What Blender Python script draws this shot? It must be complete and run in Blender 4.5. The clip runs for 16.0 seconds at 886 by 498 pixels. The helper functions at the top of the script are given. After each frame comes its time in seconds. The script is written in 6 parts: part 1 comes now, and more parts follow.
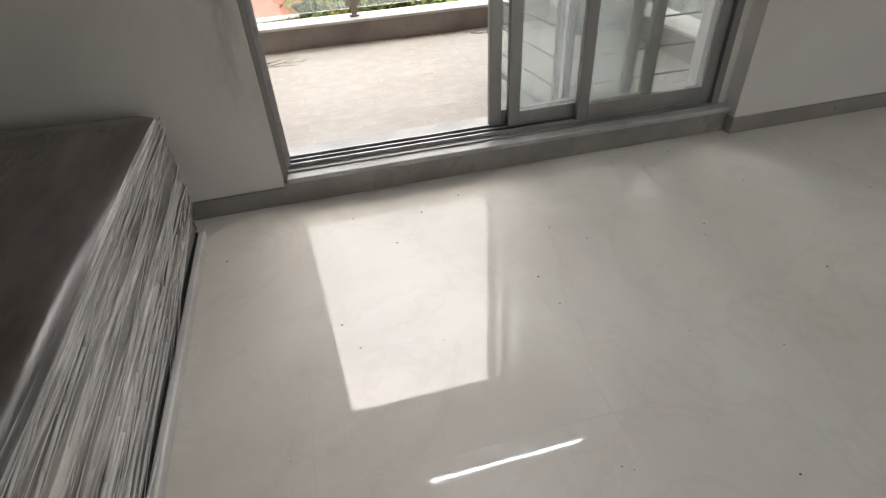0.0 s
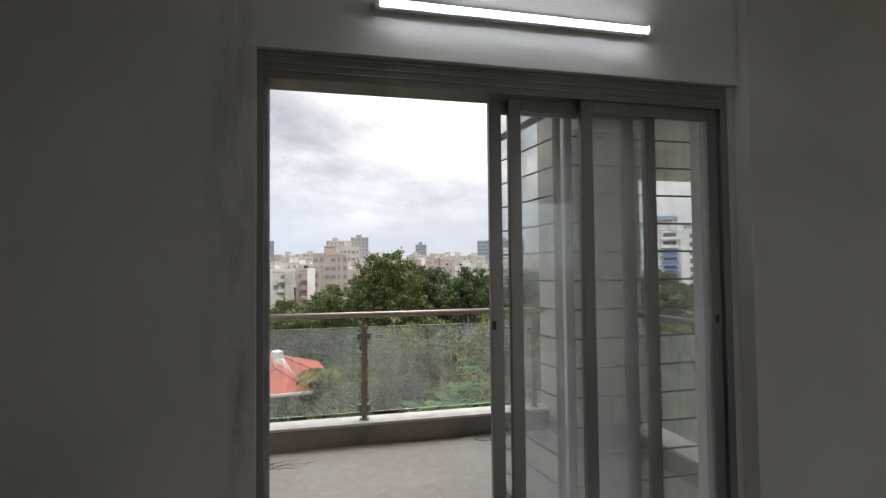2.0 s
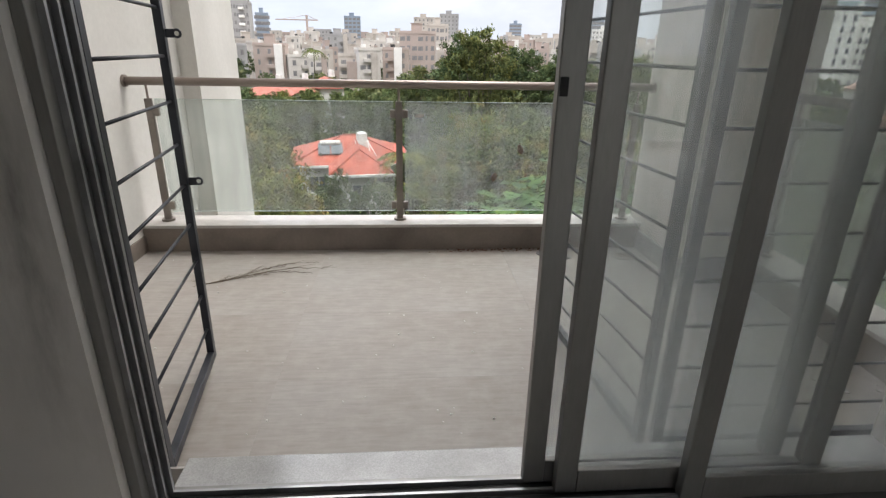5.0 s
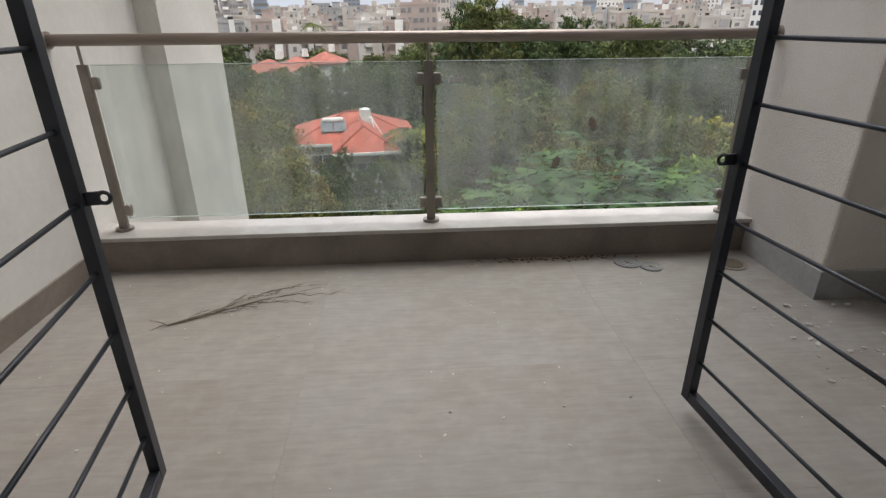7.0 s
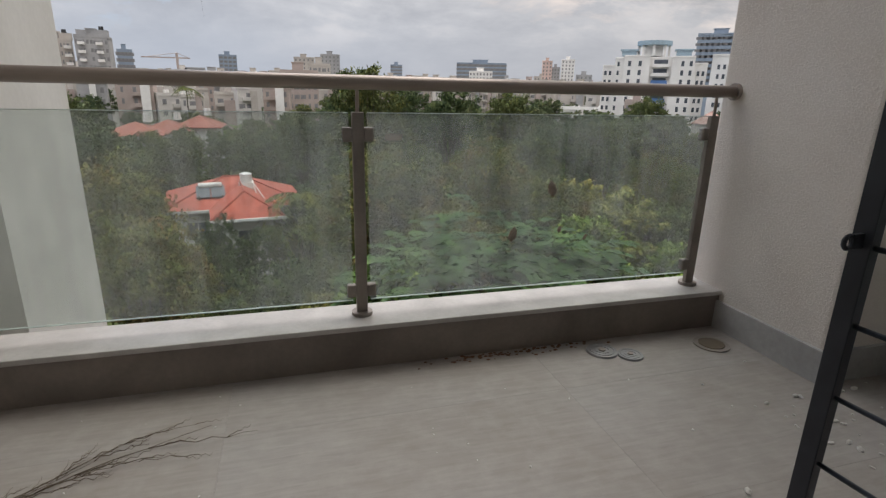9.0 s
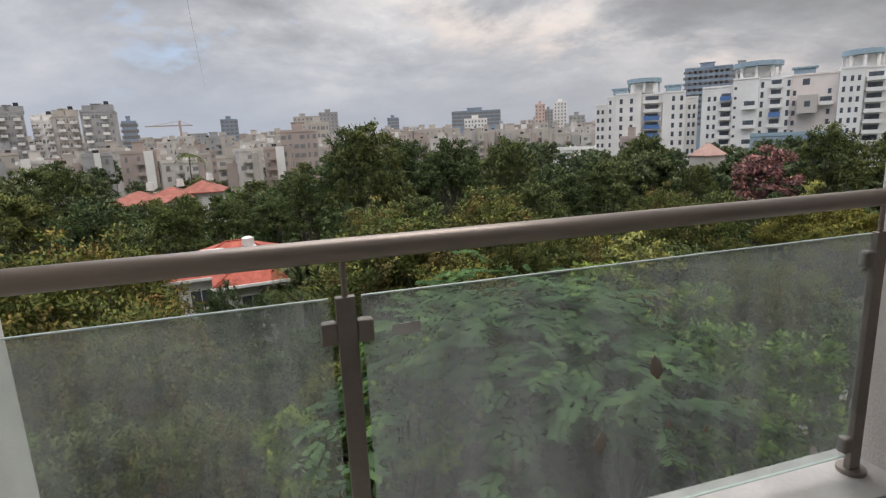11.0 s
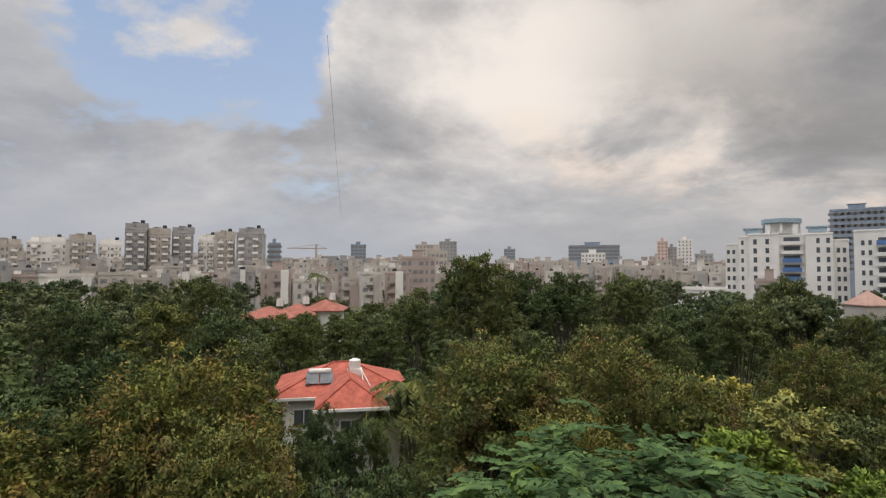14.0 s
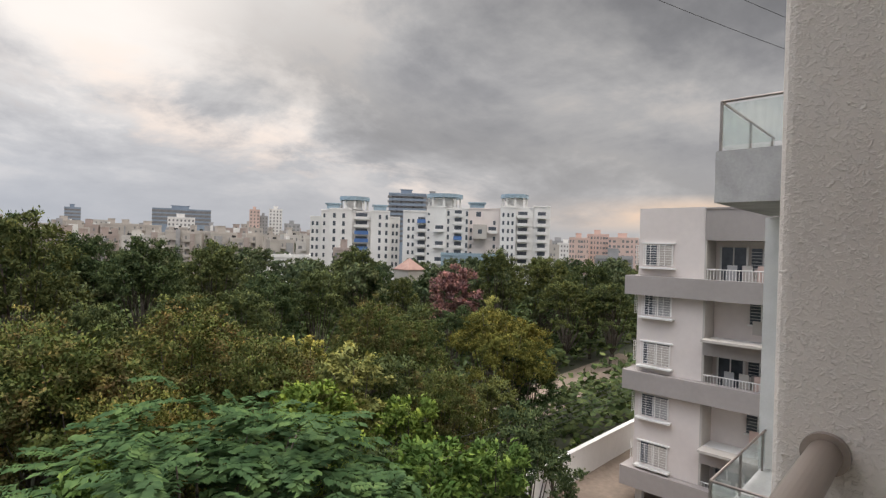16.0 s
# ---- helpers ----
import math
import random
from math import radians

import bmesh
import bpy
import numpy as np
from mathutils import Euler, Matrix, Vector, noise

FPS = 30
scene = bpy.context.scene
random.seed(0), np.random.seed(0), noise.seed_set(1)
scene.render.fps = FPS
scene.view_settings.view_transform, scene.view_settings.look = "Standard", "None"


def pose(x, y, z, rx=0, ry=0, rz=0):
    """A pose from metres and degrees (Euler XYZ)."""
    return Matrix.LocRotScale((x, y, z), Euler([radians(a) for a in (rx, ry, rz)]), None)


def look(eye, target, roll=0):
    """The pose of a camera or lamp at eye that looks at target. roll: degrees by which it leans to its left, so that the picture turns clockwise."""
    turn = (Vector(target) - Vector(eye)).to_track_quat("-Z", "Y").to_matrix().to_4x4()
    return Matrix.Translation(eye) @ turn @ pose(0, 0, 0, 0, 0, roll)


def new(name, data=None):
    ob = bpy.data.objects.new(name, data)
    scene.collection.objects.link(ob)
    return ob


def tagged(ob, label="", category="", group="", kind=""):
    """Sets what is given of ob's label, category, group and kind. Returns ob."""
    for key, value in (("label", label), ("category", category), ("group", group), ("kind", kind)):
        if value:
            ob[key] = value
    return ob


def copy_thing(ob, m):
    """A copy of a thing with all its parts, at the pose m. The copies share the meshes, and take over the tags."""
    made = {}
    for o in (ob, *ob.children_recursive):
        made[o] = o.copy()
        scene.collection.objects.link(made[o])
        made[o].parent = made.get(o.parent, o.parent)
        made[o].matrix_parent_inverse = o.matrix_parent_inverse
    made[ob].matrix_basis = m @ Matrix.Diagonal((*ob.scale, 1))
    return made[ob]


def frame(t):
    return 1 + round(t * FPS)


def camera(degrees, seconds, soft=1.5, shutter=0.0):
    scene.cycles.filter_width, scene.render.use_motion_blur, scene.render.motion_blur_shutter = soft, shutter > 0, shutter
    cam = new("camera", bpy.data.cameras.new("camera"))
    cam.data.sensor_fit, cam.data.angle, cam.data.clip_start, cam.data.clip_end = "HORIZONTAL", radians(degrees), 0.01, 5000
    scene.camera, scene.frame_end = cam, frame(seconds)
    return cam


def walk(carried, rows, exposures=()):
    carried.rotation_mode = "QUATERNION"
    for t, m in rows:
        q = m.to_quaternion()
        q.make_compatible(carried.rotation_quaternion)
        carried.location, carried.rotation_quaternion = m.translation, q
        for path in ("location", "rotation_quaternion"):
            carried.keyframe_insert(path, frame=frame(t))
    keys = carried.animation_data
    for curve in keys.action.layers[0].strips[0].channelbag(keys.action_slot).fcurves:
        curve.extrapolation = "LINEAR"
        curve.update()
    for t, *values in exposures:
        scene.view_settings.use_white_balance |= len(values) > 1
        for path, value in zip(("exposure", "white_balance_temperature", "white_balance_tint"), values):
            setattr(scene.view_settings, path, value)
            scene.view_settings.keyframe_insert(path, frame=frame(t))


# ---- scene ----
cam = camera(80.0, 16.0, soft=1.3)
PATH = [
    (0, (0.192, -2.141, 1.241), (0.535, -0.586, 0.03), -3.5),
    (0.5, (0.19, -2.129, 1.268), (0.577, -0.43, 0.288), -2.5),
    (1, (0.204, -2.15, 1.348), (0.639, -0.297, 0.736), -0.9),
    (1.5, (0.22, -2.178, 1.432), (0.673, -0.234, 1.308), -0.5),
    (2, (0.197, -2.131, 1.477), (0.663, -0.187, 1.547), -0.6),
    (2.5, (0.188, -2.06, 1.449), (0.706, -0.128, 1.456), -2.1),
    (3, (0.312, -1.958, 1.388), (0.825, -0.046, 1.101), -3.1),
    (3.5, (0.546, -1.836, 1.365), (0.829, 0.085, 0.887), -1.2),
    (4, (0.627, -1.601, 1.307), (0.786, 0.29, 0.675), 0.1),
    (4.2, (0.646, -1.463, 1.308), (0.807, 0.412, 0.631), 1.3),
    (6.3, (0.554, -0.439, 1.178), (0.657, 1.418, 0.441), 0.1),
    (6.5, (0.528, -0.344, 1.161), (0.638, 1.503, 0.401), 0.1),
    (7, (0.498, -0.079, 1.134), (0.612, 1.754, 0.342), -0.5),
    (7.5, (0.456, 0.047, 1.093), (0.508, 1.926, 0.411), -0.9),
    (8, (0.426, 0.169, 1.045), (0.571, 2.07, 0.44), 0.8),
    (8.5, (0.347, 0.331, 1.041), (0.731, 2.203, 0.452), 2.3),
    (10.8, (0.478, 1.352, 1.229), (1.207, 3.166, 0.811), -2.0),
    (11, (0.509, 1.417, 1.291), (1.041, 3.303, 0.888), -2.6),
    (11.5, (0.62, 1.597, 1.443), (0.753, 3.573, 1.158), -2.1),
    (12, (0.680, 1.690, 1.513), (0.730, 3.682, 1.343), -1.9),
    (12.5, (0.70, 1.90, 1.50), (0.784, 3.898, 1.448), -1.6),
    (13, (0.81, 2.17, 1.450), (0.952, 4.164, 1.498), -2.8),
    (13.5, (0.92, 2.33, 1.440), (0.897, 4.328, 1.524), 0.5),
    (14, (0.950, 2.335, 1.450), (1.086, 4.329, 1.538), 0.2),
    (14.5, (0.985, 2.330, 1.450), (1.566, 4.242, 1.537), 0.1),
    (15, (1.050, 2.335, 1.445), (2.016, 4.083, 1.539), 1.2),
    (15.5, (1.105, 2.376, 1.450), (2.411, 3.888, 1.527), 1.2),
    (16, (1.150, 2.402, 1.414), (2.593, 3.786, 1.403), 1.6),
]
CLOUD_SEED = 3.1
SKY_STRENGTH = 1.0
SUN_STRENGTH = 0.7
EXPOSURES = [(0.0, 2.02, 6450, 11), (0.5, 1.75, 6400, 11), (1.0, 1.34, 6330, 11), (1.6, 0.80, 6250, 11), (2.5, 0.73, 6270, 11), (3.5, 0.93, 6290, 11), (4.2, 1.07, 6270, 11), (6.3, 0.78, 6270, 11), (7.5, 0.45, 6290, 11), (8.5, 0.18, 6300, 11), (10.8, 0.09, 6260, 11), (11.5, -0.04, 6280, 11), (12.5, 0.07, 6400, 11), (13.5, -0.06, 6640, 11), (14.7, 0.00, 6620, 11), (15.5, 0.12, 6460, 11), (16.0, 0.14, 6440, 11)]
walk(cam, [(t, look(eye, target, roll)) for t, eye, target, roll in PATH], EXPOSURES)

# ---- world and light ----
world = bpy.data.worlds.new("overcast_evening")
scene.world = world
world.use_nodes = True
wt = world.node_tree
wt.nodes.clear()


def wnode(kind, **values):
    n = wt.nodes.new(kind)
    for key, value in values.items():
        n.inputs[key].default_value = value
    return n


def wmath(op, a, b=None, clamp=False):
    n = wt.nodes.new("ShaderNodeMath")
    n.operation, n.use_clamp = op, clamp
    for i, v in enumerate((a, b)):
        if v is None:
            continue
        if isinstance(v, (int, float)):
            n.inputs[i].default_value = v
        else:
            wt.links.new(v, n.inputs[i])
    return n.outputs[0]


def wramp(fac, stops):
    n = wt.nodes.new("ShaderNodeValToRGB")
    el = n.color_ramp.elements
    while len(el) < len(stops):
        el.new(0.5)
    for e, (p, c) in zip(el, stops):
        e.position, e.color = p, (*c, 1)
    wt.links.new(fac, n.inputs[0])
    return n.outputs[0]


def wmix(fac, a, b):
    n = wt.nodes.new("ShaderNodeMix")
    n.data_type = "RGBA"
    wt.links.new(fac, n.inputs["Factor"])
    for sock, v in ((n.inputs[6], a), (n.inputs[7], b)):
        if isinstance(v, tuple):
            sock.default_value = (*v, 1)
        else:
            wt.links.new(v, sock)
    return n.outputs[2]


sky = wt.nodes.new("ShaderNodeTexSky")
sky.sky_type, sky.sun_disc = "NISHITA", False
sky.sun_elevation, sky.sun_rotation = radians(16), radians(55)
sky_gain = wt.nodes.new("ShaderNodeVectorMath")
sky_gain.operation = "SCALE"
wt.links.new(sky.outputs[0], sky_gain.inputs[0])
sky_gain.inputs["Scale"].default_value = 0.13
coord = wt.nodes.new("ShaderNodeTexCoord")
sep = wt.nodes.new("ShaderNodeSeparateXYZ")
wt.links.new(coord.outputs["Generated"], sep.inputs[0])
up = wmath("MAXIMUM", sep.outputs[2], 0.0)
# the cloud deck: directions laid out on a flat sheet high above
den = wmath("ADD", up, 0.30)
deck = wt.nodes.new("ShaderNodeCombineXYZ")
wt.links.new(wmath("DIVIDE", sep.outputs[0], den), deck.inputs[0])
wt.links.new(wmath("DIVIDE", sep.outputs[1], den), deck.inputs[1])
deck.inputs[2].default_value = CLOUD_SEED


def cloud(scale, detail, rough, distort):
    n = wnode("ShaderNodeTexNoise", Scale=scale, Detail=detail, Roughness=rough, Distortion=distort)
    wt.links.new(deck.outputs[0], n.inputs["Vector"])
    return n.outputs[0]


big = cloud(1.25, 9, 0.60, 0.2)
cover = cloud(1.3, 8, 0.58, 0.1)
tone = wramp(big, [(0.30, (0.32, 0.322, 0.335)), (0.42, (0.455, 0.453, 0.465)), (0.52, (0.64, 0.63, 0.625)), (0.60, (0.86, 0.81, 0.765)), (0.70, (1.0, 0.96, 0.91))])
# the weather thickens towards the east, and clears to the west
east = wmath("ADD", wmath("MULTIPLY", sep.outputs[0], 0.62), wmath("MULTIPLY", sep.outputs[1], 0.0))
west = wmath("MULTIPLY", wmath("MAXIMUM", wmath("MULTIPLY", sep.outputs[0], -1.0), 0.0), 0.5)
shade_n = wmath("SUBTRACT", wmath("SUBTRACT", 1.08, west), wmath("MULTIPLY", wmath("MAXIMUM", east, 0.0), wmath("MULTIPLY", wmath("ADD", wmath("MULTIPLY", up, 2.3), 0.25), wmath("SUBTRACT", 1.0, wmath("MULTIPLY", wmath("MULTIPLY", wmath("SUBTRACT", up, 0.45), 5.0, True), 0.25)))), True)
tone_scaled = wt.nodes.new("ShaderNodeVectorMath")
tone_scaled.operation = "SCALE"
wt.links.new(tone, tone_scaled.inputs[0])
wt.links.new(shade_n, tone_scaled.inputs["Scale"])
# a break in the cloud, north-west and high
c0 = (math.sin(radians(-21)) * math.cos(radians(28)), math.cos(radians(-21)) * math.cos(radians(28)), math.sin(radians(28)))
toward = wmath("ADD", wmath("ADD", wmath("MULTIPLY", sep.outputs[0], c0[0]), wmath("MULTIPLY", sep.outputs[1], c0[1])), wmath("MULTIPLY", sep.outputs[2], c0[2]))
clearing = wmath("MULTIPLY", wmath("MULTIPLY", wmath("SUBTRACT", toward, 0.958), 38.0, True), 0.27)
gap = wramp(wmath("SUBTRACT", wmath("ADD", cover, wmath("MULTIPLY", wmath("MAXIMUM", sep.outputs[0], -0.5), 0.12)), clearing), [(0.30, (1, 1, 1)), (0.36, (0, 0, 0))])
blue = wmix(wmath("MULTIPLY", up, 1.5, True), (0.62, 0.72, 0.88), (0.34, 0.51, 0.86))
blue_mixed = wmix(wmath("MULTIPLY", 0.35, 1.0), blue, sky_gain.outputs[0])
veiled = wmix(wmath("MULTIPLY", west, 1.3, True), tone_scaled.outputs[0], (0.50, 0.55, 0.64))
deck_colour = wmix(gap, veiled, blue_mixed)
# low haze bank over the city
haze = wramp(up, [(0.0, (1, 1, 1)), (0.07, (0.8, 0.8, 0.8)), (0.20, (0, 0, 0))])
haze_colour = wmix(wmath("ADD", wmath("MULTIPLY", sep.outputs[0], 0.9), 0.1, True), (0.43, 0.46, 0.515), (0.42, 0.405, 0.395))
hazed = wmix(haze, deck_colour, haze_colour)
# the evening light under the cloud edge, low in the east
low = wmath("SUBTRACT", 1.0, wmath("MULTIPLY", wmath("ABSOLUTE", wmath("SUBTRACT", up, 0.066)), 28.0), True)
glow = wmath("MULTIPLY", wmath("MULTIPLY", low, wmath("MULTIPLY", wmath("SUBTRACT", sep.outputs[0], 0.78), 6.0, True)), wmath("MULTIPLY", wmath("SUBTRACT", cover, 0.36), 4.0, True), True)
colour = wmix(glow, hazed, (0.92, 0.66, 0.46))
bearing = wmath("MULTIPLY", wmath("ARCTAN2", sep.outputs[0], sep.outputs[1]), 57.2958)
rise = wmath("MULTIPLY", wmath("ARCSINE", sep.outputs[2]), 57.2958)
band_mid = wmath("ADD", wmath("SUBTRACT", 12.4, wmath("MULTIPLY", wmath("SUBTRACT", bearing, 14.0), 0.21)), wmath("MULTIPLY", wmath("SUBTRACT", big, 0.5), 22.0))
band = wmath("SUBTRACT", 1.0, wmath("DIVIDE", wmath("ABSOLUTE", wmath("SUBTRACT", rise, band_mid)), 2.6), True)
span = wmath("MULTIPLY", wmath("MULTIPLY", wmath("SUBTRACT", bearing, 2.0), 0.09, True), wmath("MULTIPLY", wmath("SUBTRACT", 56.0, bearing), 0.07, True))
puffs = wmath("MULTIPLY", wmath("SUBTRACT", cloud(3.4, 7, 0.62, 0.3), 0.36), 4.2, True)
band_amount = wmath("MULTIPLY", wmath("MULTIPLY", wmath("SMOOTH_MIN", band, 0.75), span), puffs)
# the sunlit shoulder of the big cloud beside the blue break
east_off = wmath("DIVIDE", wmath("SUBTRACT", bearing, 11.0), 15.0)
rise_off = wmath("DIVIDE", wmath("SUBTRACT", rise, 22.0), 9.0)
shoulder = wmath("SUBTRACT", 1.0, wmath("ADD", wmath("MULTIPLY", east_off, east_off), wmath("MULTIPLY", rise_off, rise_off)), True)
shoulder = wmath("MULTIPLY", wmath("MULTIPLY", shoulder, 1.3, True), wmath("MULTIPLY", wmath("SUBTRACT", big, 0.34), 4.5, True))
colour = wmix(wmath("MULTIPLY", shoulder, wmath("SUBTRACT", 0.85, gap, True)), colour, (0.93, 0.87, 0.81))
colour = wmix(band_amount, colour, (0.93, 0.80, 0.70))
# the dark bank above it
bank = wmath("SUBTRACT", 1.0, wmath("DIVIDE", wmath("ABSOLUTE", wmath("SUBTRACT", rise, wmath("ADD", band_mid, 7.0))), 6.5), True)
bank_span = wmath("MULTIPLY", wmath("SUBTRACT", bearing, 14.0), 0.05, True)
colour = wmix(wmath("MULTIPLY", wmath("MULTIPLY", bank, bank_span), 0.5), colour, (0.27, 0.262, 0.255))
# an overcast sky is several times brighter overhead than near the horizon
zenith = wt.nodes.new("ShaderNodeVectorMath")
zenith.operation = "SCALE"
wt.links.new(wramp(up, [(0.46, (0.167, 0.167, 0.167)), (0.82, (1.0, 0.985, 0.955))]), zenith.inputs[0])
zenith.inputs["Scale"].default_value = 6.0
lifted = wt.nodes.new("ShaderNodeVectorMath")
lifted.operation = "MULTIPLY"
wt.links.new(colour, lifted.inputs[0])
wt.links.new(zenith.outputs[0], lifted.inputs[1])
back = wnode("ShaderNodeBackground", Strength=SKY_STRENGTH)
wt.links.new(lifted.outputs[0], back.inputs["Color"])
wout = wt.nodes.new("ShaderNodeOutputWorld")
wt.links.new(back.outputs[0], wout.inputs[0])

sun = new("sun", bpy.data.lights.new("sun", "SUN"))
sun.data.energy, sun.data.angle, sun.data.color = SUN_STRENGTH, radians(25), (1.0, 0.93, 0.84)
sun.matrix_world = look((0, 0, 50), (-26, -18, 0))


# ---- materials ----
def base(name):
    m = bpy.data.materials.new(name)
    m.use_nodes = True
    nt = m.node_tree
    return m, nt, nt.nodes["Principled BSDF"]


def add(nt, kind, **values):
    n = nt.nodes.new(kind)
    for key, value in values.items():
        n.inputs[key].default_value = value
    return n


def ramp(nt, fac, stops):
    n = nt.nodes.new("ShaderNodeValToRGB")
    el = n.color_ramp.elements
    while len(el) < len(stops):
        el.new(0.5)
    for e, (p, c) in zip(el, stops):
        e.position, e.color = p, (*c, 1)
    nt.links.new(fac, n.inputs[0])
    return n.outputs[0]


def mixc(nt, fac, a, b, blend="MIX"):
    n = nt.nodes.new("ShaderNodeMix")
    n.data_type, n.blend_type = "RGBA", blend
    if isinstance(fac, (int, float)):
        n.inputs[0].default_value = fac
    else:
        nt.links.new(fac, n.inputs[0])
    for sock, v in ((n.inputs[6], a), (n.inputs[7], b)):
        if isinstance(v, tuple):
            sock.default_value = (*v, 1)
        else:
            nt.links.new(v, sock)
    return n.outputs[2]


def coords(nt, stretch=(1, 1, 1), kind="Object", turn=(0, 0, 0)):
    c = nt.nodes.new("ShaderNodeTexCoord")
    mp = nt.nodes.new("ShaderNodeMapping")
    mp.inputs["Scale"].default_value = stretch
    mp.inputs["Rotation"].default_value = turn
    nt.links.new(c.outputs[kind], mp.inputs[0])
    return mp.outputs[0]


def noise_of(nt, vec, scale, detail=4, rough=0.55, distort=0.0):
    n = add(nt, "ShaderNodeTexNoise", Scale=scale, Detail=detail, Roughness=rough, Distortion=distort)
    nt.links.new(vec, n.inputs["Vector"])
    return n.outputs[0]


def bump(nt, height, strength, distance, bsdf):
    b = add(nt, "ShaderNodeBump", Strength=strength, Distance=distance)
    nt.links.new(height, b.inputs["Height"])
    nt.links.new(b.outputs[0], bsdf.inputs["Normal"])


def surface(name, colour, dark, rough, metal=0.0, grain=40, blotch=2.0, relief=0.1, dist=0.002, spread=0.12, stretch=(1, 1, 1), spec=0.5):
    """A plain surface: grain and larger stains between two tones, uneven gloss, fine relief."""
    m, nt, b = base(name)
    v = coords(nt, stretch)
    fine, coarse = noise_of(nt, v, grain, 5, 0.6), noise_of(nt, v, blotch, 4, 0.55, 0.4)
    tone_ = ramp(nt, coarse, [(0.3, dark), (0.65, colour)])
    lit = ramp(nt, fine, [(0.25, tuple(1 - spread for _ in range(3))), (0.75, (1, 1, 1))])
    nt.links.new(mixc(nt, 1.0, tone_, lit, "MULTIPLY"), b.inputs["Base Color"])
    r = ramp(nt, coarse, [(0.3, (min(1, rough * 1.2),) * 3), (0.7, (rough * 0.85,) * 3)])
    nt.links.new(r, b.inputs["Roughness"])
    b.inputs["Metallic"].default_value = metal
    b.inputs["Specular IOR Level"].default_value = spec
    bump(nt, fine, relief, dist, b)
    return m


wall_paint = surface("wall_paint", (0.60, 0.575, 0.54), (0.50, 0.478, 0.448), 0.75, grain=90, blotch=1.2, relief=0.12, spread=0.05)
def stained_wall():
    """Wall paint with a grimy streak that runs down beside the door frame."""
    m, nt, b = base("wall_paint_stained")
    v = coords(nt)
    fine, coarse = noise_of(nt, v, 90, 5, 0.6), noise_of(nt, v, 1.2, 4, 0.55, 0.4)
    tone_ = ramp(nt, coarse, [(0.3, (0.52, 0.497, 0.466)), (0.65, (0.60, 0.575, 0.54))])
    g = nt.nodes.new("ShaderNodeNewGeometry")
    sp = nt.nodes.new("ShaderNodeSeparateXYZ")
    nt.links.new(g.outputs["Position"], sp.inputs[0])
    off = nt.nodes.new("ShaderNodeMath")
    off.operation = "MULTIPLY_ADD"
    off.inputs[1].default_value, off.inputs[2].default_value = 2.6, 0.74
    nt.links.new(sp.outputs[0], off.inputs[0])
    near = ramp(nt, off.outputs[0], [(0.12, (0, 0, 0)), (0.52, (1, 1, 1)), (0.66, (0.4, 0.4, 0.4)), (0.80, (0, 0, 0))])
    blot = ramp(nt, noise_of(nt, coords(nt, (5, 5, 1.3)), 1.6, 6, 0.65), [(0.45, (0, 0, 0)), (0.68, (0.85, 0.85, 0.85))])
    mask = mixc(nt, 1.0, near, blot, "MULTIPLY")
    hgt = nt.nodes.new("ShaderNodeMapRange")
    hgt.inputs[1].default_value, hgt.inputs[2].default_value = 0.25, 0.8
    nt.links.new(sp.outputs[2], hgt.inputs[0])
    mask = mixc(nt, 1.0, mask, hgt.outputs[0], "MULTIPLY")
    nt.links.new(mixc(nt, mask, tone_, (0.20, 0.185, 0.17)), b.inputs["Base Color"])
    b.inputs["Roughness"].default_value = 0.75
    bump(nt, fine, 0.12, 0.002, b)
    return m


ceiling_paint = surface("ceiling_paint", (0.78, 0.77, 0.75), (0.72, 0.71, 0.69), 0.8, grain=60, relief=0.05, spread=0.04)
outer_paint = surface("outer_paint", (0.76, 0.74, 0.70), (0.64, 0.62, 0.58), 0.85, grain=26, blotch=0.9, relief=0.25, dist=0.005, spread=0.08)
skirting_stone = surface("skirting_stone", (0.27, 0.25, 0.225), (0.20, 0.185, 0.17), 0.3, grain=30, blotch=4)
sill_granite = surface("sill_granite", (0.46, 0.455, 0.45), (0.34, 0.335, 0.33), 0.13, grain=220, blotch=6, relief=0.03, spread=0.35)
aluminium = surface("aluminium", (0.262, 0.255, 0.243), (0.20, 0.195, 0.186), 0.42, 0.6, grain=120, blotch=3, relief=0.04, stretch=(1, 1, 0.15))
aluminium_dark = surface("aluminium_track", (0.40, 0.40, 0.405), (0.22, 0.22, 0.22), 0.4, 0.7, grain=60, blotch=5)
rubber = surface("rubber", (0.03, 0.03, 0.03), (0.02, 0.02, 0.02), 0.7, grain=60)
grille_paint = surface("grille_paint", (0.035, 0.04, 0.052), (0.02, 0.023, 0.03), 0.38, 0.3, grain=50, blotch=6, relief=0.15)
steel = surface("brushed_steel", (0.37, 0.315, 0.28), (0.29, 0.24, 0.21), 0.42, 0.6, grain=90, blotch=7, relief=0.06, stretch=(0.1, 1, 1))
post_steel = surface("post_steel", (0.30, 0.265, 0.235), (0.22, 0.195, 0.175), 0.45, 0.5, grain=90, blotch=6, relief=0.06)
coping_stone = surface("coping_stone", (0.52, 0.495, 0.47), (0.40, 0.38, 0.36), 0.45, grain=60, blotch=5, spread=0.12)
parapet_tile = surface("parapet_tile", (0.255, 0.215, 0.185), (0.165, 0.138, 0.118), 0.5, grain=50, blotch=3, spread=0.16)
concrete = surface("concrete", (0.46, 0.45, 0.435), (0.34, 0.33, 0.32), 0.9, grain=30, blotch=1.5, relief=0.4, dist=0.004, spread=0.18)
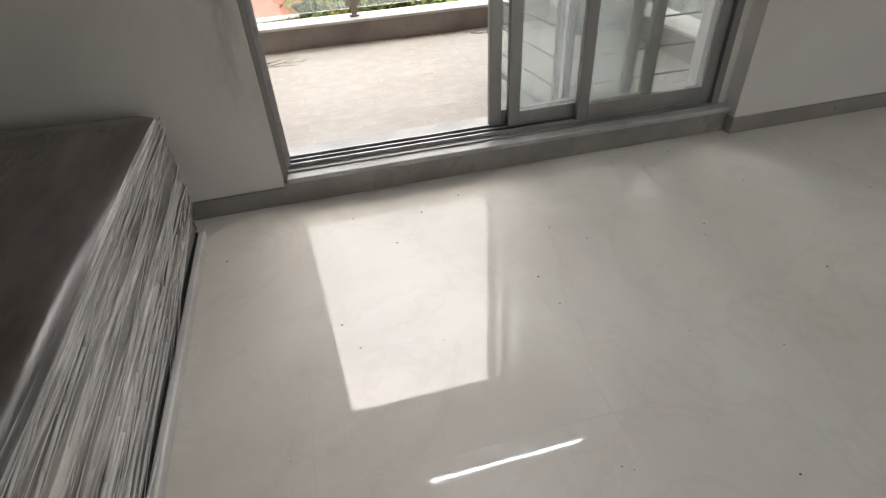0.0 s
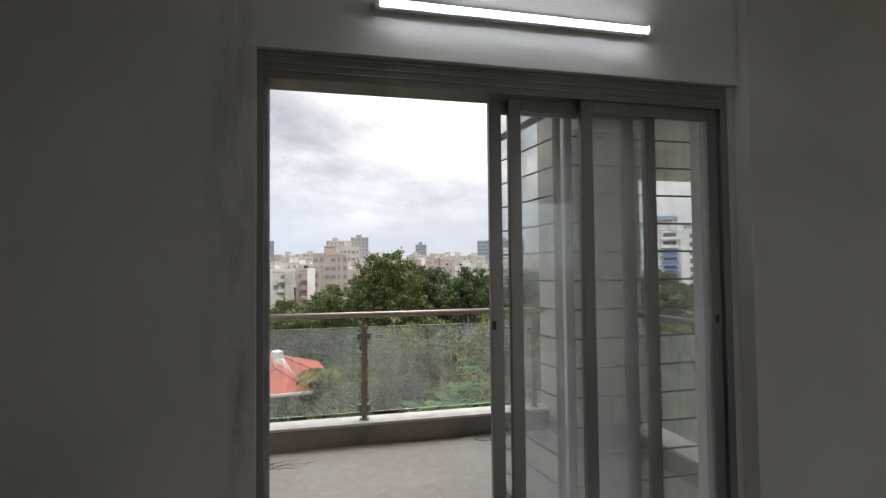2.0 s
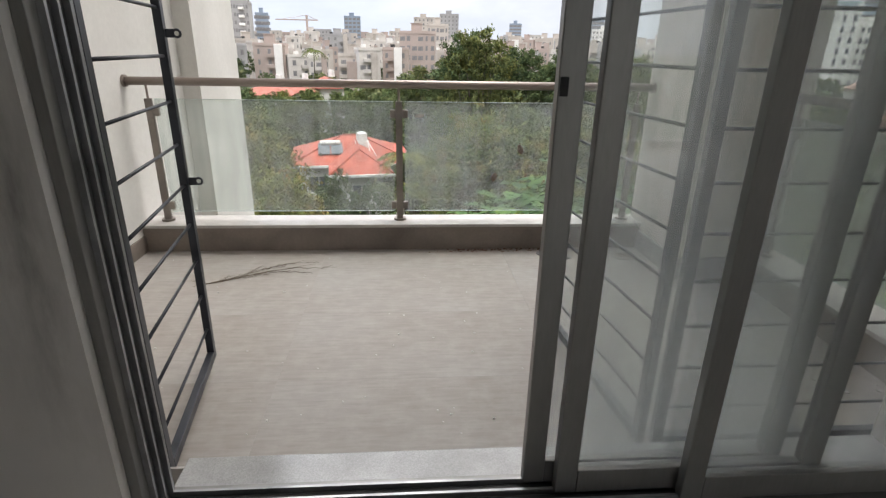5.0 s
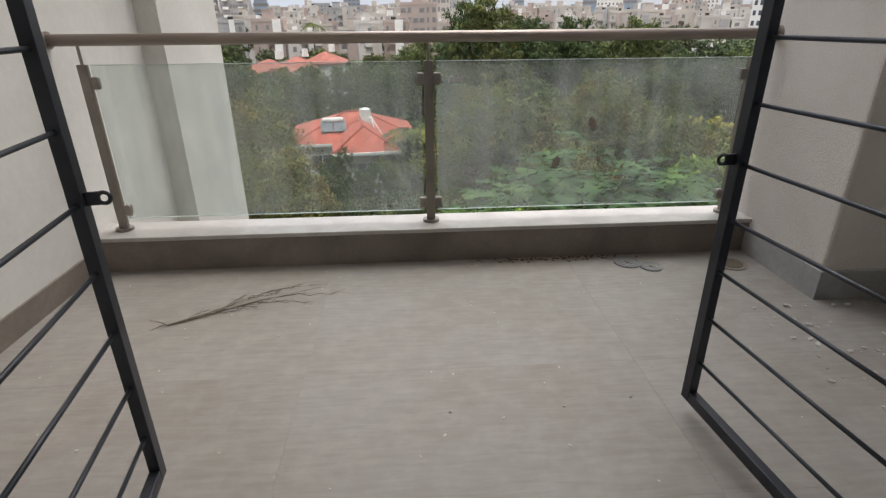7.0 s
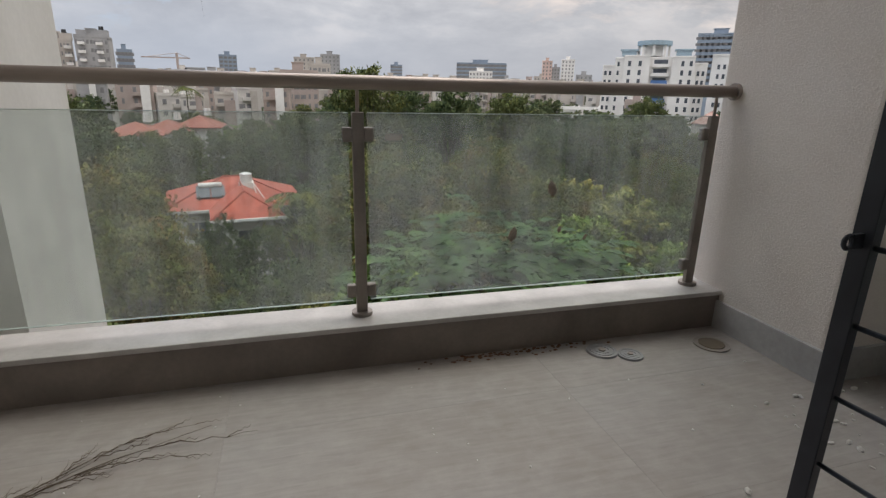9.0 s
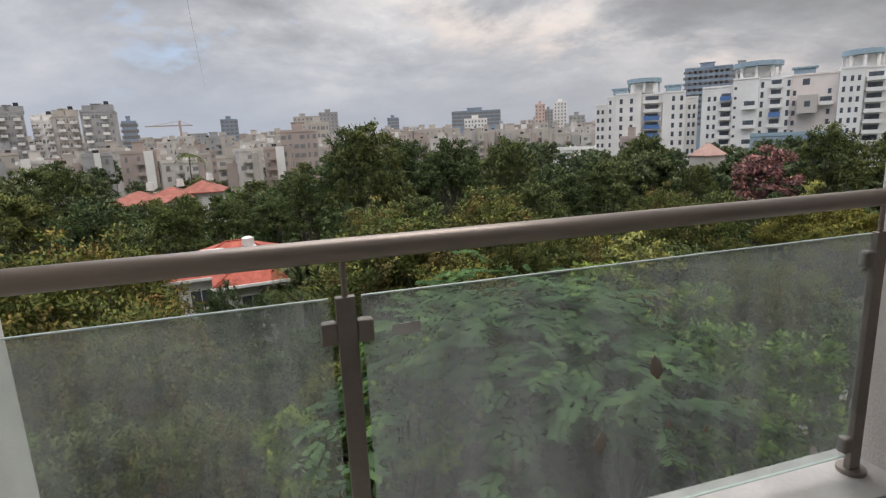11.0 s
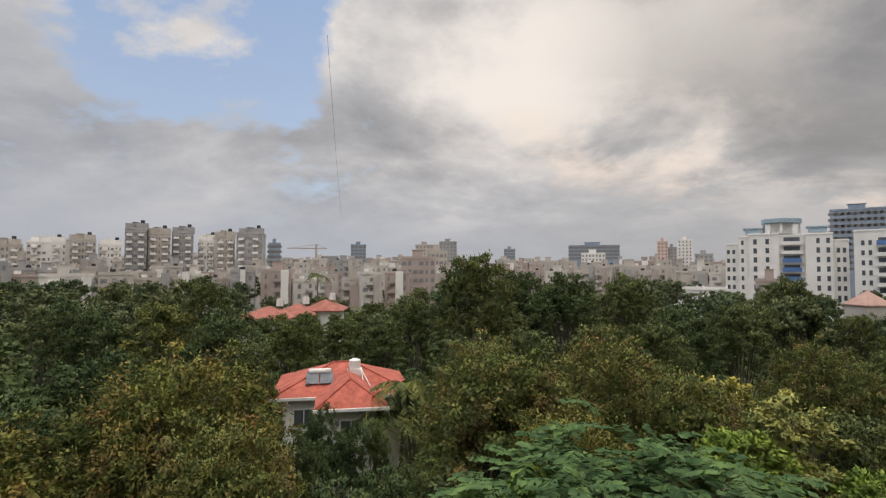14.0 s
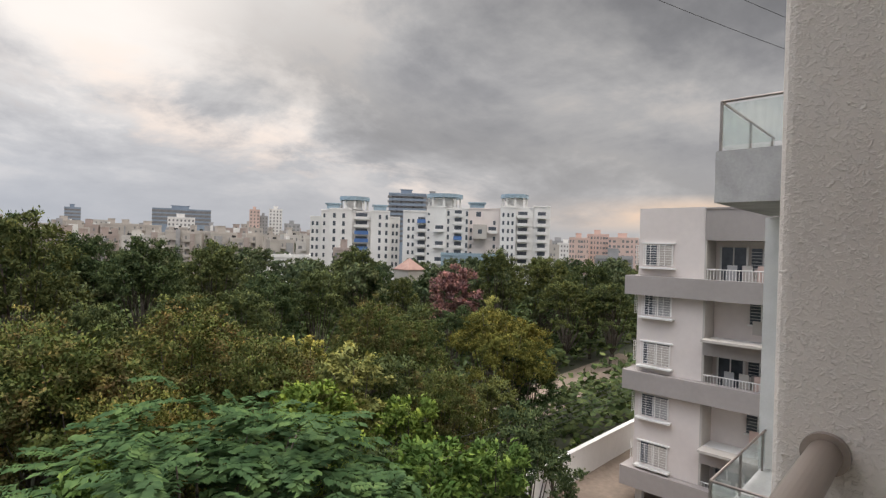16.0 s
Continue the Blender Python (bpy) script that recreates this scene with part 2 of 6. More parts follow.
led_body = surface("led_body", (0.82, 0.82, 0.82), (0.78, 0.78, 0.78), 0.4, grain=20)
twig = surface("dry_twig", (0.17, 0.13, 0.09), (0.09, 0.07, 0.05), 0.85, grain=40)
plaster_bit = surface("plaster_chip", (0.66, 0.64, 0.60), (0.5, 0.48, 0.45), 0.9, grain=60)
rust_soil = surface("dry_soil", (0.20, 0.10, 0.06), (0.12, 0.06, 0.04), 0.95)
white_paper = surface("white_paper", (0.75, 0.75, 0.72), (0.68, 0.68, 0.66), 0.7)
leaf_brown = surface("leaf_brown", (0.38, 0.21, 0.11), (0.25, 0.13, 0.07), 0.8)
cable_black = surface("cable", (0.03, 0.03, 0.03), (0.02, 0.02, 0.02), 0.6)

m, nt, b = base("led_glow")
b.inputs["Base Color"].default_value = (0.9, 0.9, 0.9, 1)
b.inputs["Emission Color"].default_value = (0.90, 0.97, 1.0, 1)
b.inputs["Emission Strength"].default_value = 18
led_glow = m


def world_coords(nt):
    g = nt.nodes.new("ShaderNodeNewGeometry")
    return g.outputs["Position"]


def marble():
    m, nt, b = base("polished_marble")
    v = world_coords(nt)
    info = nt.nodes.new("ShaderNodeObjectInfo")
    shift = nt.nodes.new("ShaderNodeVectorMath")
    shift.operation = "ADD"
    comb = nt.nodes.new("ShaderNodeCombineXYZ")
    mul = nt.nodes.new("ShaderNodeMath")
    mul.operation = "MULTIPLY"
    mul.inputs[1].default_value = 0.04
    nt.links.new(info.outputs["Random"], mul.inputs[0])
    nt.links.new(mul.outputs[0], comb.inputs[0])
    nt.links.new(mul.outputs[0], comb.inputs[2])
    nt.links.new(v, shift.inputs[0])
    nt.links.new(comb.outputs[0], shift.inputs[1])
    v2 = shift.outputs[0]
    soft = noise_of(nt, v2, 1.1, 6, 0.6, 0.9)
    vein = noise_of(nt, v2, 1.5, 9, 0.62, 1.2)
    tone_ = ramp(nt, soft, [(0.3, (0.56, 0.522, 0.48)), (0.5, (0.62, 0.585, 0.54)), (0.7, (0.67, 0.64, 0.60))])
    line = ramp(nt, vein, [(0.475, (1, 1, 1)), (0.497, (0.80, 0.785, 0.76)), (0.503, (0.83, 0.81, 0.79)), (0.525, (1, 1, 1))])
    nt.links.new(mixc(nt, 0.22, tone_, line, "MULTIPLY"), b.inputs["Base Color"])
    smear = noise_of(nt, v2, 1.4, 6, 0.6)
    nt.links.new(ramp(nt, smear, [(0.35, (0.015,) * 3), (0.7, (0.045,) * 3)]), b.inputs["Roughness"])
    b.inputs["Specular IOR Level"].default_value = 0.30
    bump(nt, noise_of(nt, v2, 3.0, 2), 0.02, 0.004, b)
    return m


def plank_tile():
    m, nt, b = base("woodgrain_tile")
    v = coords(nt, (2.2, 19, 1))
    w = coords(nt, (1, 1, 1))
    grain = noise_of(nt, v, 2.8, 7, 0.6, 0.5)
    patch = noise_of(nt, w, 1.3, 5, 0.55, 0.5)
    dust = noise_of(nt, w, 9, 6, 0.65)
    tone_ = ramp(nt, grain, [(0.28, (0.272, 0.250, 0.230)), (0.5, (0.304, 0.281, 0.261)), (0.72, (0.338, 0.315, 0.295))])
    d = ramp(nt, patch, [(0.3, (0.88, 0.84, 0.80)), (0.65, (1, 1, 1))])
    both = mixc(nt, 0.9, tone_, d, "MULTIPLY")
    nt.links.new(mixc(nt, ramp(nt, dust, [(0.45, (0, 0, 0)), (0.75, (0.5, 0.5, 0.5))]), both, (0.39, 0.366, 0.342)), b.inputs["Base Color"])
    b.inputs["Roughness"].default_value = 0.55
    b.inputs["Specular IOR Level"].default_value = 0.35
    bump(nt, grain, 0.08, 0.002, b)
    return m


def film_wrap():
    """Dark cloth seen through stretch film, whose creases run down and along, their glints painted in as pale colour.
    """
    m, nt, b = base("stretch_film")
    v = coords(nt, (2.0, 0.6, 14), turn=(-0.15, 0, 0))
    w = coords(nt, (1, 1, 1))
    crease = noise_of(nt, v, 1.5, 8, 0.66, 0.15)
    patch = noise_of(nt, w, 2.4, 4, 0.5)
    # pale streaks along the creases: whitened film plus highlights put into the base colour
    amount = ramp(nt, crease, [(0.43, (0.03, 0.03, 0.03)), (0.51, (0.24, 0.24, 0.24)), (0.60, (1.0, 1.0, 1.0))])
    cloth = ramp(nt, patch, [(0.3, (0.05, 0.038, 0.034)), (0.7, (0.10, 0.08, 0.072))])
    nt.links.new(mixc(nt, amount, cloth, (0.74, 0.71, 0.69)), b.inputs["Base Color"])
    nt.links.new(ramp(nt, crease, [(0.3, (0.16,) * 3), (0.8, (0.36,) * 3)]), b.inputs["Roughness"])
    b.inputs["Coat Weight"].default_value = 1.0
    b.inputs["Coat Roughness"].default_value = 0.14
    b.inputs["Specular IOR Level"].default_value = 0.8
    bump(nt, crease, 0.9, 0.02, b)
    return m


def pane_glass(name, tint, film, streak, rough=0.02):
    """Sheet glass: clear, glossy by its angle, with a varying film of dust, thickened on some panes to imitate glare.
    """
    m, nt, b = base(name)
    nt.nodes.remove(b)
    clear = nt.nodes.new("ShaderNodeBsdfTransparent")
    clear.inputs[0].default_value = (*tint, 1)
    gloss = add(nt, "ShaderNodeBsdfGlossy", Roughness=rough)
    dusty = nt.nodes.new("ShaderNodeBsdfDiffuse")
    dusty.inputs[0].default_value = (0.64, 0.655, 0.65, 1)
    passed = nt.nodes.new("ShaderNodeBsdfTranslucent")
    passed.inputs[0].default_value = (0.64, 0.655, 0.65, 1)
    veil = nt.nodes.new("ShaderNodeMixShader")
    veil.inputs[0].default_value = 0.5
    nt.links.new(dusty.outputs[0], veil.inputs[1])
    nt.links.new(passed.outputs[0], veil.inputs[2])
    v = coords(nt, (7, 7, 0.7))
    w = coords(nt)
    run = noise_of(nt, v, 2.0, 5, 0.6)
    cloudy = noise_of(nt, w, 1.6, 4, 0.6)
    k = mixc(nt, 0.5, run, cloudy)
    dirt = ramp(nt, k, [(0.38, (film * (1 - streak),) * 3), (0.62, (film * (1 + streak),) * 3)])
    mix1 = nt.nodes.new("ShaderNodeMixShader")
    nt.links.new(dirt, mix1.inputs[0])
    nt.links.new(clear.outputs[0], mix1.inputs[1])
    nt.links.new(veil.outputs[0], mix1.inputs[2])
    fr = add(nt, "ShaderNodeLayerWeight", Blend=0.5)
    edge = ramp(nt, fr.outputs["Facing"], [(0.0, (0.045,) * 3), (0.55, (0.07,) * 3), (0.8, (0.22,) * 3), (1.0, (0.9,) * 3)])
    mix2 = nt.nodes.new("ShaderNodeMixShader")
    nt.links.new(edge, mix2.inputs[0])
    nt.links.new(mix1.outputs[0], mix2.inputs[1])
    nt.links.new(gloss.outputs[0], mix2.inputs[2])
    nt.links.new(mix2.outputs[0], nt.nodes["Material Output"].inputs[0])
    return m


def leaf(name, stops, patch=None, amount=0.5, thin=0.15, patch_scale=0.7):
    """Leaves: a tone of its own for each, larger flushes of another colour, painted light and shade by clump, light
    passing through.
    """
    m, nt, b = base(name)
    nt.nodes.remove(b)
    geo = nt.nodes.new("ShaderNodeNewGeometry")
    info = nt.nodes.new("ShaderNodeObjectInfo")
    mean = [sum(q[1][i] for q in stops) / len(stops) for i in range(3)]
    c = ramp(nt, geo.outputs["Random Per Island"], [(q, tuple(mean[i] + (v[i] - mean[i]) * 0.42 for i in range(3))) for q, v in stops])
    if patch:
        n = noise_of(nt, coords(nt), patch_scale, 4, 0.65)
        f = ramp(nt, n, [(0.48, (0, 0, 0)), (0.66, (amount,) * 3)])
        c = mixc(nt, f, c, patch)
    # noise over the clumps paints sunlit sprays and shaded gaps into the leaf colour
    tuft_shade = noise_of(nt, coords(nt), 1.5, 3, 0.6)
    c = mixc(nt, 1.0, c, ramp(nt, tuft_shade, [(0.36, (0.55, 0.62, 0.60)), (0.5, (0.98, 0.98, 0.95)), (0.64, (1.65, 1.5, 1.2))]), "MULTIPLY")
    sh = ramp(nt, info.outputs["Random"], [(0.0, (0.68, 0.74, 0.70)), (0.5, (1, 1, 1)), (1.0, (1.18, 1.06, 0.82))])
    c = mixc(nt, 1.0, c, sh, "MULTIPLY")
    d = nt.nodes.new("ShaderNodeBsdfDiffuse")
    t = nt.nodes.new("ShaderNodeBsdfTranslucent")
    g = add(nt, "ShaderNodeBsdfGlossy", Roughness=0.45)
    g.inputs[0].default_value = (0.6, 0.65, 0.6, 1)
    for n in (d, t):
        nt.links.new(c, n.inputs[0])
    m1, m2 = nt.nodes.new("ShaderNodeMixShader"), nt.nodes.new("ShaderNodeMixShader")
    m1.inputs[0].default_value, m2.inputs[0].default_value = thin, 0.01
    nt.links.new(d.outputs[0], m1.inputs[1])
    nt.links.new(t.outputs[0], m1.inputs[2])
    nt.links.new(m1.outputs[0], m2.inputs[1])
    nt.links.new(g.outputs[0], m2.inputs[2])
    nt.links.new(m2.outputs[0], nt.nodes["Material Output"].inputs[0])
    return m


film_top = surface("film_over_cloth", (0.16, 0.135, 0.125), (0.07, 0.055, 0.05), 0.2, grain=14, blotch=3, relief=0.5, dist=0.006, spread=0.3, stretch=(1, 0.35, 1), spec=0.7)
marble_floor = marble()
tile_floor = plank_tile()
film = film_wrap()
# sash film: dust, plus extra white that imitates a veil of glare
sash_glass = pane_glass("sash_glass", (0.94, 0.955, 0.945), 0.14, 0.8)
rail_glass = pane_glass("rail_glass", (0.915, 0.95, 0.935), 0.125, 0.65)
# side film: dust, made milky to paint in the panel's bright reflection
side_glass = pane_glass("side_glass", (0.86, 0.92, 0.90), 0.40, 0.3)
far_pane = surface("window_dark", (0.10, 0.11, 0.125), (0.055, 0.062, 0.075), 0.15, grain=3)
# far panes lightened in colour to imitate haze over the city
far_pane_hazed = surface("window_hazed", (0.235, 0.225, 0.22), (0.15, 0.15, 0.155), 0.4, grain=3)
far_pane_blue = surface("window_blue", (0.10, 0.20, 0.42), (0.07, 0.13, 0.30), 0.25, grain=3)
bark = surface("bark", (0.13, 0.105, 0.08), (0.06, 0.05, 0.04), 0.95, grain=12, blotch=2, relief=0.8, dist=0.03, spread=0.4)
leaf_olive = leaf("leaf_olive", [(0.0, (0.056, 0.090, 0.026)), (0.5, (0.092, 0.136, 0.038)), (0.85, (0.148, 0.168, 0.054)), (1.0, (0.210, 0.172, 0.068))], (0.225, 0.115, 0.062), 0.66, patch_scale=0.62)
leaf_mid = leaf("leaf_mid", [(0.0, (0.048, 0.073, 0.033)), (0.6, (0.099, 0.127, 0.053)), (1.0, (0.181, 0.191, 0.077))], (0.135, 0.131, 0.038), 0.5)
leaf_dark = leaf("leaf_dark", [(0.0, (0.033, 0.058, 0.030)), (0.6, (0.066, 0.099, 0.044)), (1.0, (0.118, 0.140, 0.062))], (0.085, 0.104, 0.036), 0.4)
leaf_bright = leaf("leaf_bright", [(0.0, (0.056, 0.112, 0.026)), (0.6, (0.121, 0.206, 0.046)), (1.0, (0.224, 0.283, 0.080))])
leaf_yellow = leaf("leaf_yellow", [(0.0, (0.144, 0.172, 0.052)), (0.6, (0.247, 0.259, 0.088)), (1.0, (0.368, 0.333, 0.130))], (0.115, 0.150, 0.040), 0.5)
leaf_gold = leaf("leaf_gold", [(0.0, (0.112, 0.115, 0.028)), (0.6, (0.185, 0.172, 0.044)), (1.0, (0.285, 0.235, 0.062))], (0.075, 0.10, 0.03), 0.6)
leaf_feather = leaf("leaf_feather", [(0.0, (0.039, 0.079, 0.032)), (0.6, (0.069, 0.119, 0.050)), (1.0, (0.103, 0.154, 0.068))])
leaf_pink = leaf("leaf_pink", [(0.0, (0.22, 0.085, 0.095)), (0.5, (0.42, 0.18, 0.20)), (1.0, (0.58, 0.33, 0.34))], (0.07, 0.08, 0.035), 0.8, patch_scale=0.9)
# distance haze is put into these leaves as a paler, greyer green
leaf_far_hazed = leaf("leaf_far_hazed", [(0.0, (0.060, 0.090, 0.054)), (0.6, (0.098, 0.135, 0.074)), (1.0, (0.160, 0.180, 0.100))], (0.165, 0.150, 0.078), 0.45, patch_scale=0.25)
roof_old = surface("roof_old", (0.34, 0.105, 0.07), (0.20, 0.07, 0.05), 0.9, grain=5, blotch=1.0, spread=0.35, relief=0.2)
roof_red = surface("roof_red", (0.44, 0.095, 0.055), (0.24, 0.055, 0.035), 0.85, grain=6, blotch=1.4, spread=0.4, relief=0.2)
white_wall = surface("white_render", (0.76, 0.735, 0.70), (0.66, 0.635, 0.60), 0.9, grain=2, blotch=0.15, spread=0.08)
beige_wall = surface("beige_render", (0.49, 0.445, 0.395), (0.40, 0.36, 0.32), 0.9, grain=2, blotch=0.12, spread=0.12)
pale_wall = surface("pale_render", (0.58, 0.545, 0.50), (0.48, 0.45, 0.415), 0.9, grain=2, blotch=0.12, spread=0.12)
grey_wall = surface("grey_render", (0.38, 0.37, 0.36), (0.29, 0.285, 0.285), 0.9, grain=2, blotch=0.12, spread=0.12)
# brown and slate are lightened here, with aerial haze painted into the colour
brown_wall_hazed = surface("brown_render_hazed", (0.42, 0.345, 0.305), (0.34, 0.28, 0.25), 0.9, grain=2, blotch=0.12, spread=0.12)
slate_wall_hazed = surface("slate_glazing_hazed", (0.26, 0.31, 0.37), (0.20, 0.24, 0.30), 0.3, grain=1.5, blotch=0.1, spread=0.1)
peach_wall = surface("peach_render", (0.66, 0.48, 0.41), (0.56, 0.41, 0.35), 0.9, grain=2, blotch=0.12, spread=0.1)
taupe_pink = surface("terracotta_roof", (0.40, 0.25, 0.20), (0.30, 0.18, 0.15), 0.9, grain=3, blotch=0.5, spread=0.2)
taupe_wall = surface("taupe_render", (0.36, 0.32, 0.30), (0.30, 0.27, 0.25), 0.9, grain=4, blotch=0.3, spread=0.08)
blush_wall = surface("blush_render", (0.70, 0.625, 0.58), (0.62, 0.55, 0.51), 0.9, grain=3, blotch=0.25, spread=0.06)
blue_trim = surface("blue_trim", (0.30, 0.39, 0.45), (0.25, 0.33, 0.38), 0.6, grain=2)
tank_white = surface("tank_white", (0.68, 0.67, 0.64), (0.58, 0.57, 0.54), 0.5, grain=8)
solar_glass = surface("solar_glass", (0.13, 0.135, 0.145), (0.09, 0.095, 0.105), 0.65, grain=8, spec=0.2)
soil = surface("soil", (0.06, 0.06, 0.035), (0.035, 0.045, 0.02), 0.95, grain=0.8, blotch=0.05, relief=0.4, dist=0.05, spread=0.35)
dirt = surface("dirt_yard", (0.27, 0.205, 0.155), (0.17, 0.13, 0.10), 0.95, grain=3, blotch=0.3, relief=0.5, dist=0.05, spread=0.3)


# ---- building blocks ----
def box(bm, x0, y0, z0, x1, y1, z1, bevel=0.0):
    r = bmesh.ops.create_cube(bm, size=1)
    vs = r["verts"]
    bmesh.ops.scale(bm, vec=(abs(x1 - x0), abs(y1 - y0), abs(z1 - z0)), verts=vs)
    bmesh.ops.translate(bm, vec=((x0 + x1) / 2, (y0 + y1) / 2, (z0 + z1) / 2), verts=vs)
    if bevel:
        es = list({e for v in vs for e in v.link_edges})
        bmesh.ops.bevel(bm, geom=es, offset=bevel, segments=2, affect="EDGES", profile=0.5)
    return vs


def rod(bm, p, q, r0, r1=None, n=10, caps=True):
    p, q = Vector(p), Vector(q)
    r1 = r0 if r1 is None else r1
    m4 = Matrix.Translation((p + q) / 2) @ (q - p).to_track_quat("Z", "Y").to_matrix().to_4x4()
    bmesh.ops.create_cone(bm, cap_ends=caps, segments=n, radius1=r0, radius2=r1, depth=(q - p).length, matrix=m4)


def mesh_of(bm, name, material, smooth=False):
    me = bpy.data.meshes.new(name)
    bm.to_mesh(me)
    bm.free()
    me.materials.append(material)
    if smooth:
        for p in me.polygons:
            p.use_smooth = True
    return me


def part(name, bm, material, parent=None, label="", smooth=False):
    ob = new(name, mesh_of(bm, name, material, smooth))
    ob.parent = parent
    return tagged(ob, label)


def boxes(*rows, bevel=0.0):
    bm = bmesh.new()
    for row in rows:
        box(bm, *row, bevel=bevel)
    return bm


def rods(*rows, n=10):
    bm = bmesh.new()
    for row in rows:
        rod(bm, *row, n=n)
    return bm


def thing(name, label, category, at=(0, 0, 0), group="", kind="", turn=0.0):
    ob = new(name)
    ob.matrix_basis = pose(*at, 0, 0, turn)
    return tagged(ob, label, category, group, kind)


def structure(name, bm, material, label, smooth=False):
    return tagged(part(name, bm, material, None, "", smooth), label, "building part", kind="structure")


# ---- the room ----
DOOR_L, DOOR_R, DOOR_TOP, SILL = -0.03, 2.15, 2.345, 0.13
REVEAL, HEAD, FACE = 2.195, 2.235, 0.03
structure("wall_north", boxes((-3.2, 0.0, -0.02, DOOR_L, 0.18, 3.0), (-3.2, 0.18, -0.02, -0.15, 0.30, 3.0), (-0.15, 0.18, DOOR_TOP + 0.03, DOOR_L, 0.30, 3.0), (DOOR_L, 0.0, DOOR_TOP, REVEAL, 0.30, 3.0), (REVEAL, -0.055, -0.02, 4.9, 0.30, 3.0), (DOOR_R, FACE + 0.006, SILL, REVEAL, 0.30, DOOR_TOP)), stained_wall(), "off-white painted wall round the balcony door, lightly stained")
structure("wall_west", boxes((-3.4, -6.2, -0.02, -3.2, 0.3, 3.0)), wall_paint, "plain off-white painted wall")
structure("wall_east", boxes((4.9, -6.2, -0.02, 5.1, 0.3, 3.0)), wall_paint, "plain off-white painted wall")
# out of view: the wide opening is added to brighten the room with skylight
structure("wall_south", boxes((-3.4, -6.4, -0.02, 0.7, -6.2, 3.0), (4.8, -6.4, -0.02, 5.1, -6.2, 3.0), (0.7, -6.4, 2.6, 4.8, -6.2, 3.0), (0.7, -6.4, -0.02, 4.8, -6.2, 0.1)), wall_paint, "plain off-white painted wall, unseen, with a wide opening added for daylight")
structure("ceiling", boxes((-3.4, -6.4, 2.90, 5.1, 0.0, 2.99)), ceiling_paint, "white painted ceiling")
structure("floor", boxes((-3.4, -6.4, -0.30, 5.1, 0.06, -0.012)), concrete, "pale polished marble tile floor")
for name, row in (("baseboard", (-3.2, -0.012, 0.0, -0.0305, -0.0005, 0.085)), ("baseboard", (REVEAL - 0.01, -0.066, 0.0, 4.9, -0.0555, 0.085)),
                  ("baseboard", (REVEAL - 0.012, -0.0655, 0.0, REVEAL - 0.0005, -0.013, 0.085))):
    structure(name, boxes(row, bevel=0.002), skirting_stone, "grey-brown stone skirting along the wall")
structure("door_step", boxes((-0.03, -0.012, 0.0, REVEAL - 0.0005, 0.05, SILL - 0.023)), skirting_stone, "stone riser under the sliding door")
structure("door_sill", boxes((-0.012, -0.028, SILL - 0.023, REVEAL - 0.0005, 0.30, SILL), bevel=0.003), sill_granite, "grey granite sill of the sliding door")

# wall tube lamp over the door
lamp = thing("tube_lamp", "slim white LED batten glowing on the wall above the door", "lamp", (1.06, -0.02, 2.553))
part("body", boxes((-0.63, -0.012, -0.02, 0.63, 0.019, 0.02), bevel=0.004), led_body, lamp)
part("diffuser", rods(((-0.61, -0.018, 0), (0.61, -0.018, 0), 0.0105)), led_glow, lamp, "glowing cool-white diffuser", True)
for sx in (-1, 1):
    part("end_cap", boxes((sx * 0.612, -0.034, -0.017, sx * 0.632, -0.0125, 0.017), bevel=0.003), led_body, lamp)

# sliding door: fixed frame with three tracks and three sashes pushed to one side
door = tagged(new("door_1"), "grey aluminium three-track sliding balcony door, partly open", "sliding door", kind="structure")
for row in ((DOOR_L, FACE, SILL, -0.004, 0.180, DOOR_TOP), (DOOR_R - 0.04, FACE, SILL, DOOR_R, 0.180, DOOR_TOP), (-0.004, FACE, HEAD, DOOR_R - 0.04, 0.180, DOOR_TOP), (-0.004, FACE, SILL, DOOR_R - 0.04, 0.180, SILL + 0.008)):
    part("frame", boxes(row, bevel=0.002), aluminium, door)
# the head steps down in ribs towards the tracks
for k in range(3):
    part("head_rib", boxes((-0.004, FACE - 0.006, HEAD + 0.03 + 0.03 * k, DOOR_R - 0.04, FACE - 0.0005, HEAD + 0.036 + 0.03 * k)), aluminium_dark, door)
TRACKS = (0.066, 0.106, 0.146)
for y in TRACKS:
    part("track", boxes((-0.004, y - 0.004, SILL + 0.008, DOOR_R - 0.04, y + 0.004, SILL + 0.026)), aluminium_dark, door)
    part("side_track", boxes((-0.004, y - 0.004, SILL + 0.026, 0.010, y + 0.004, HEAD)), aluminium_dark, door)
for y in (0.086, 0.126):
    part("groove", boxes((-0.004, y - 0.010, SILL + 0.0085, DOOR_R - 0.04, y + 0.010, SILL + 0.012)), rubber, door)
    part("side_groove", boxes((-0.0035, y - 0.010, SILL + 0.026, 0.0, y + 0.010, HEAD)), rubber, door)
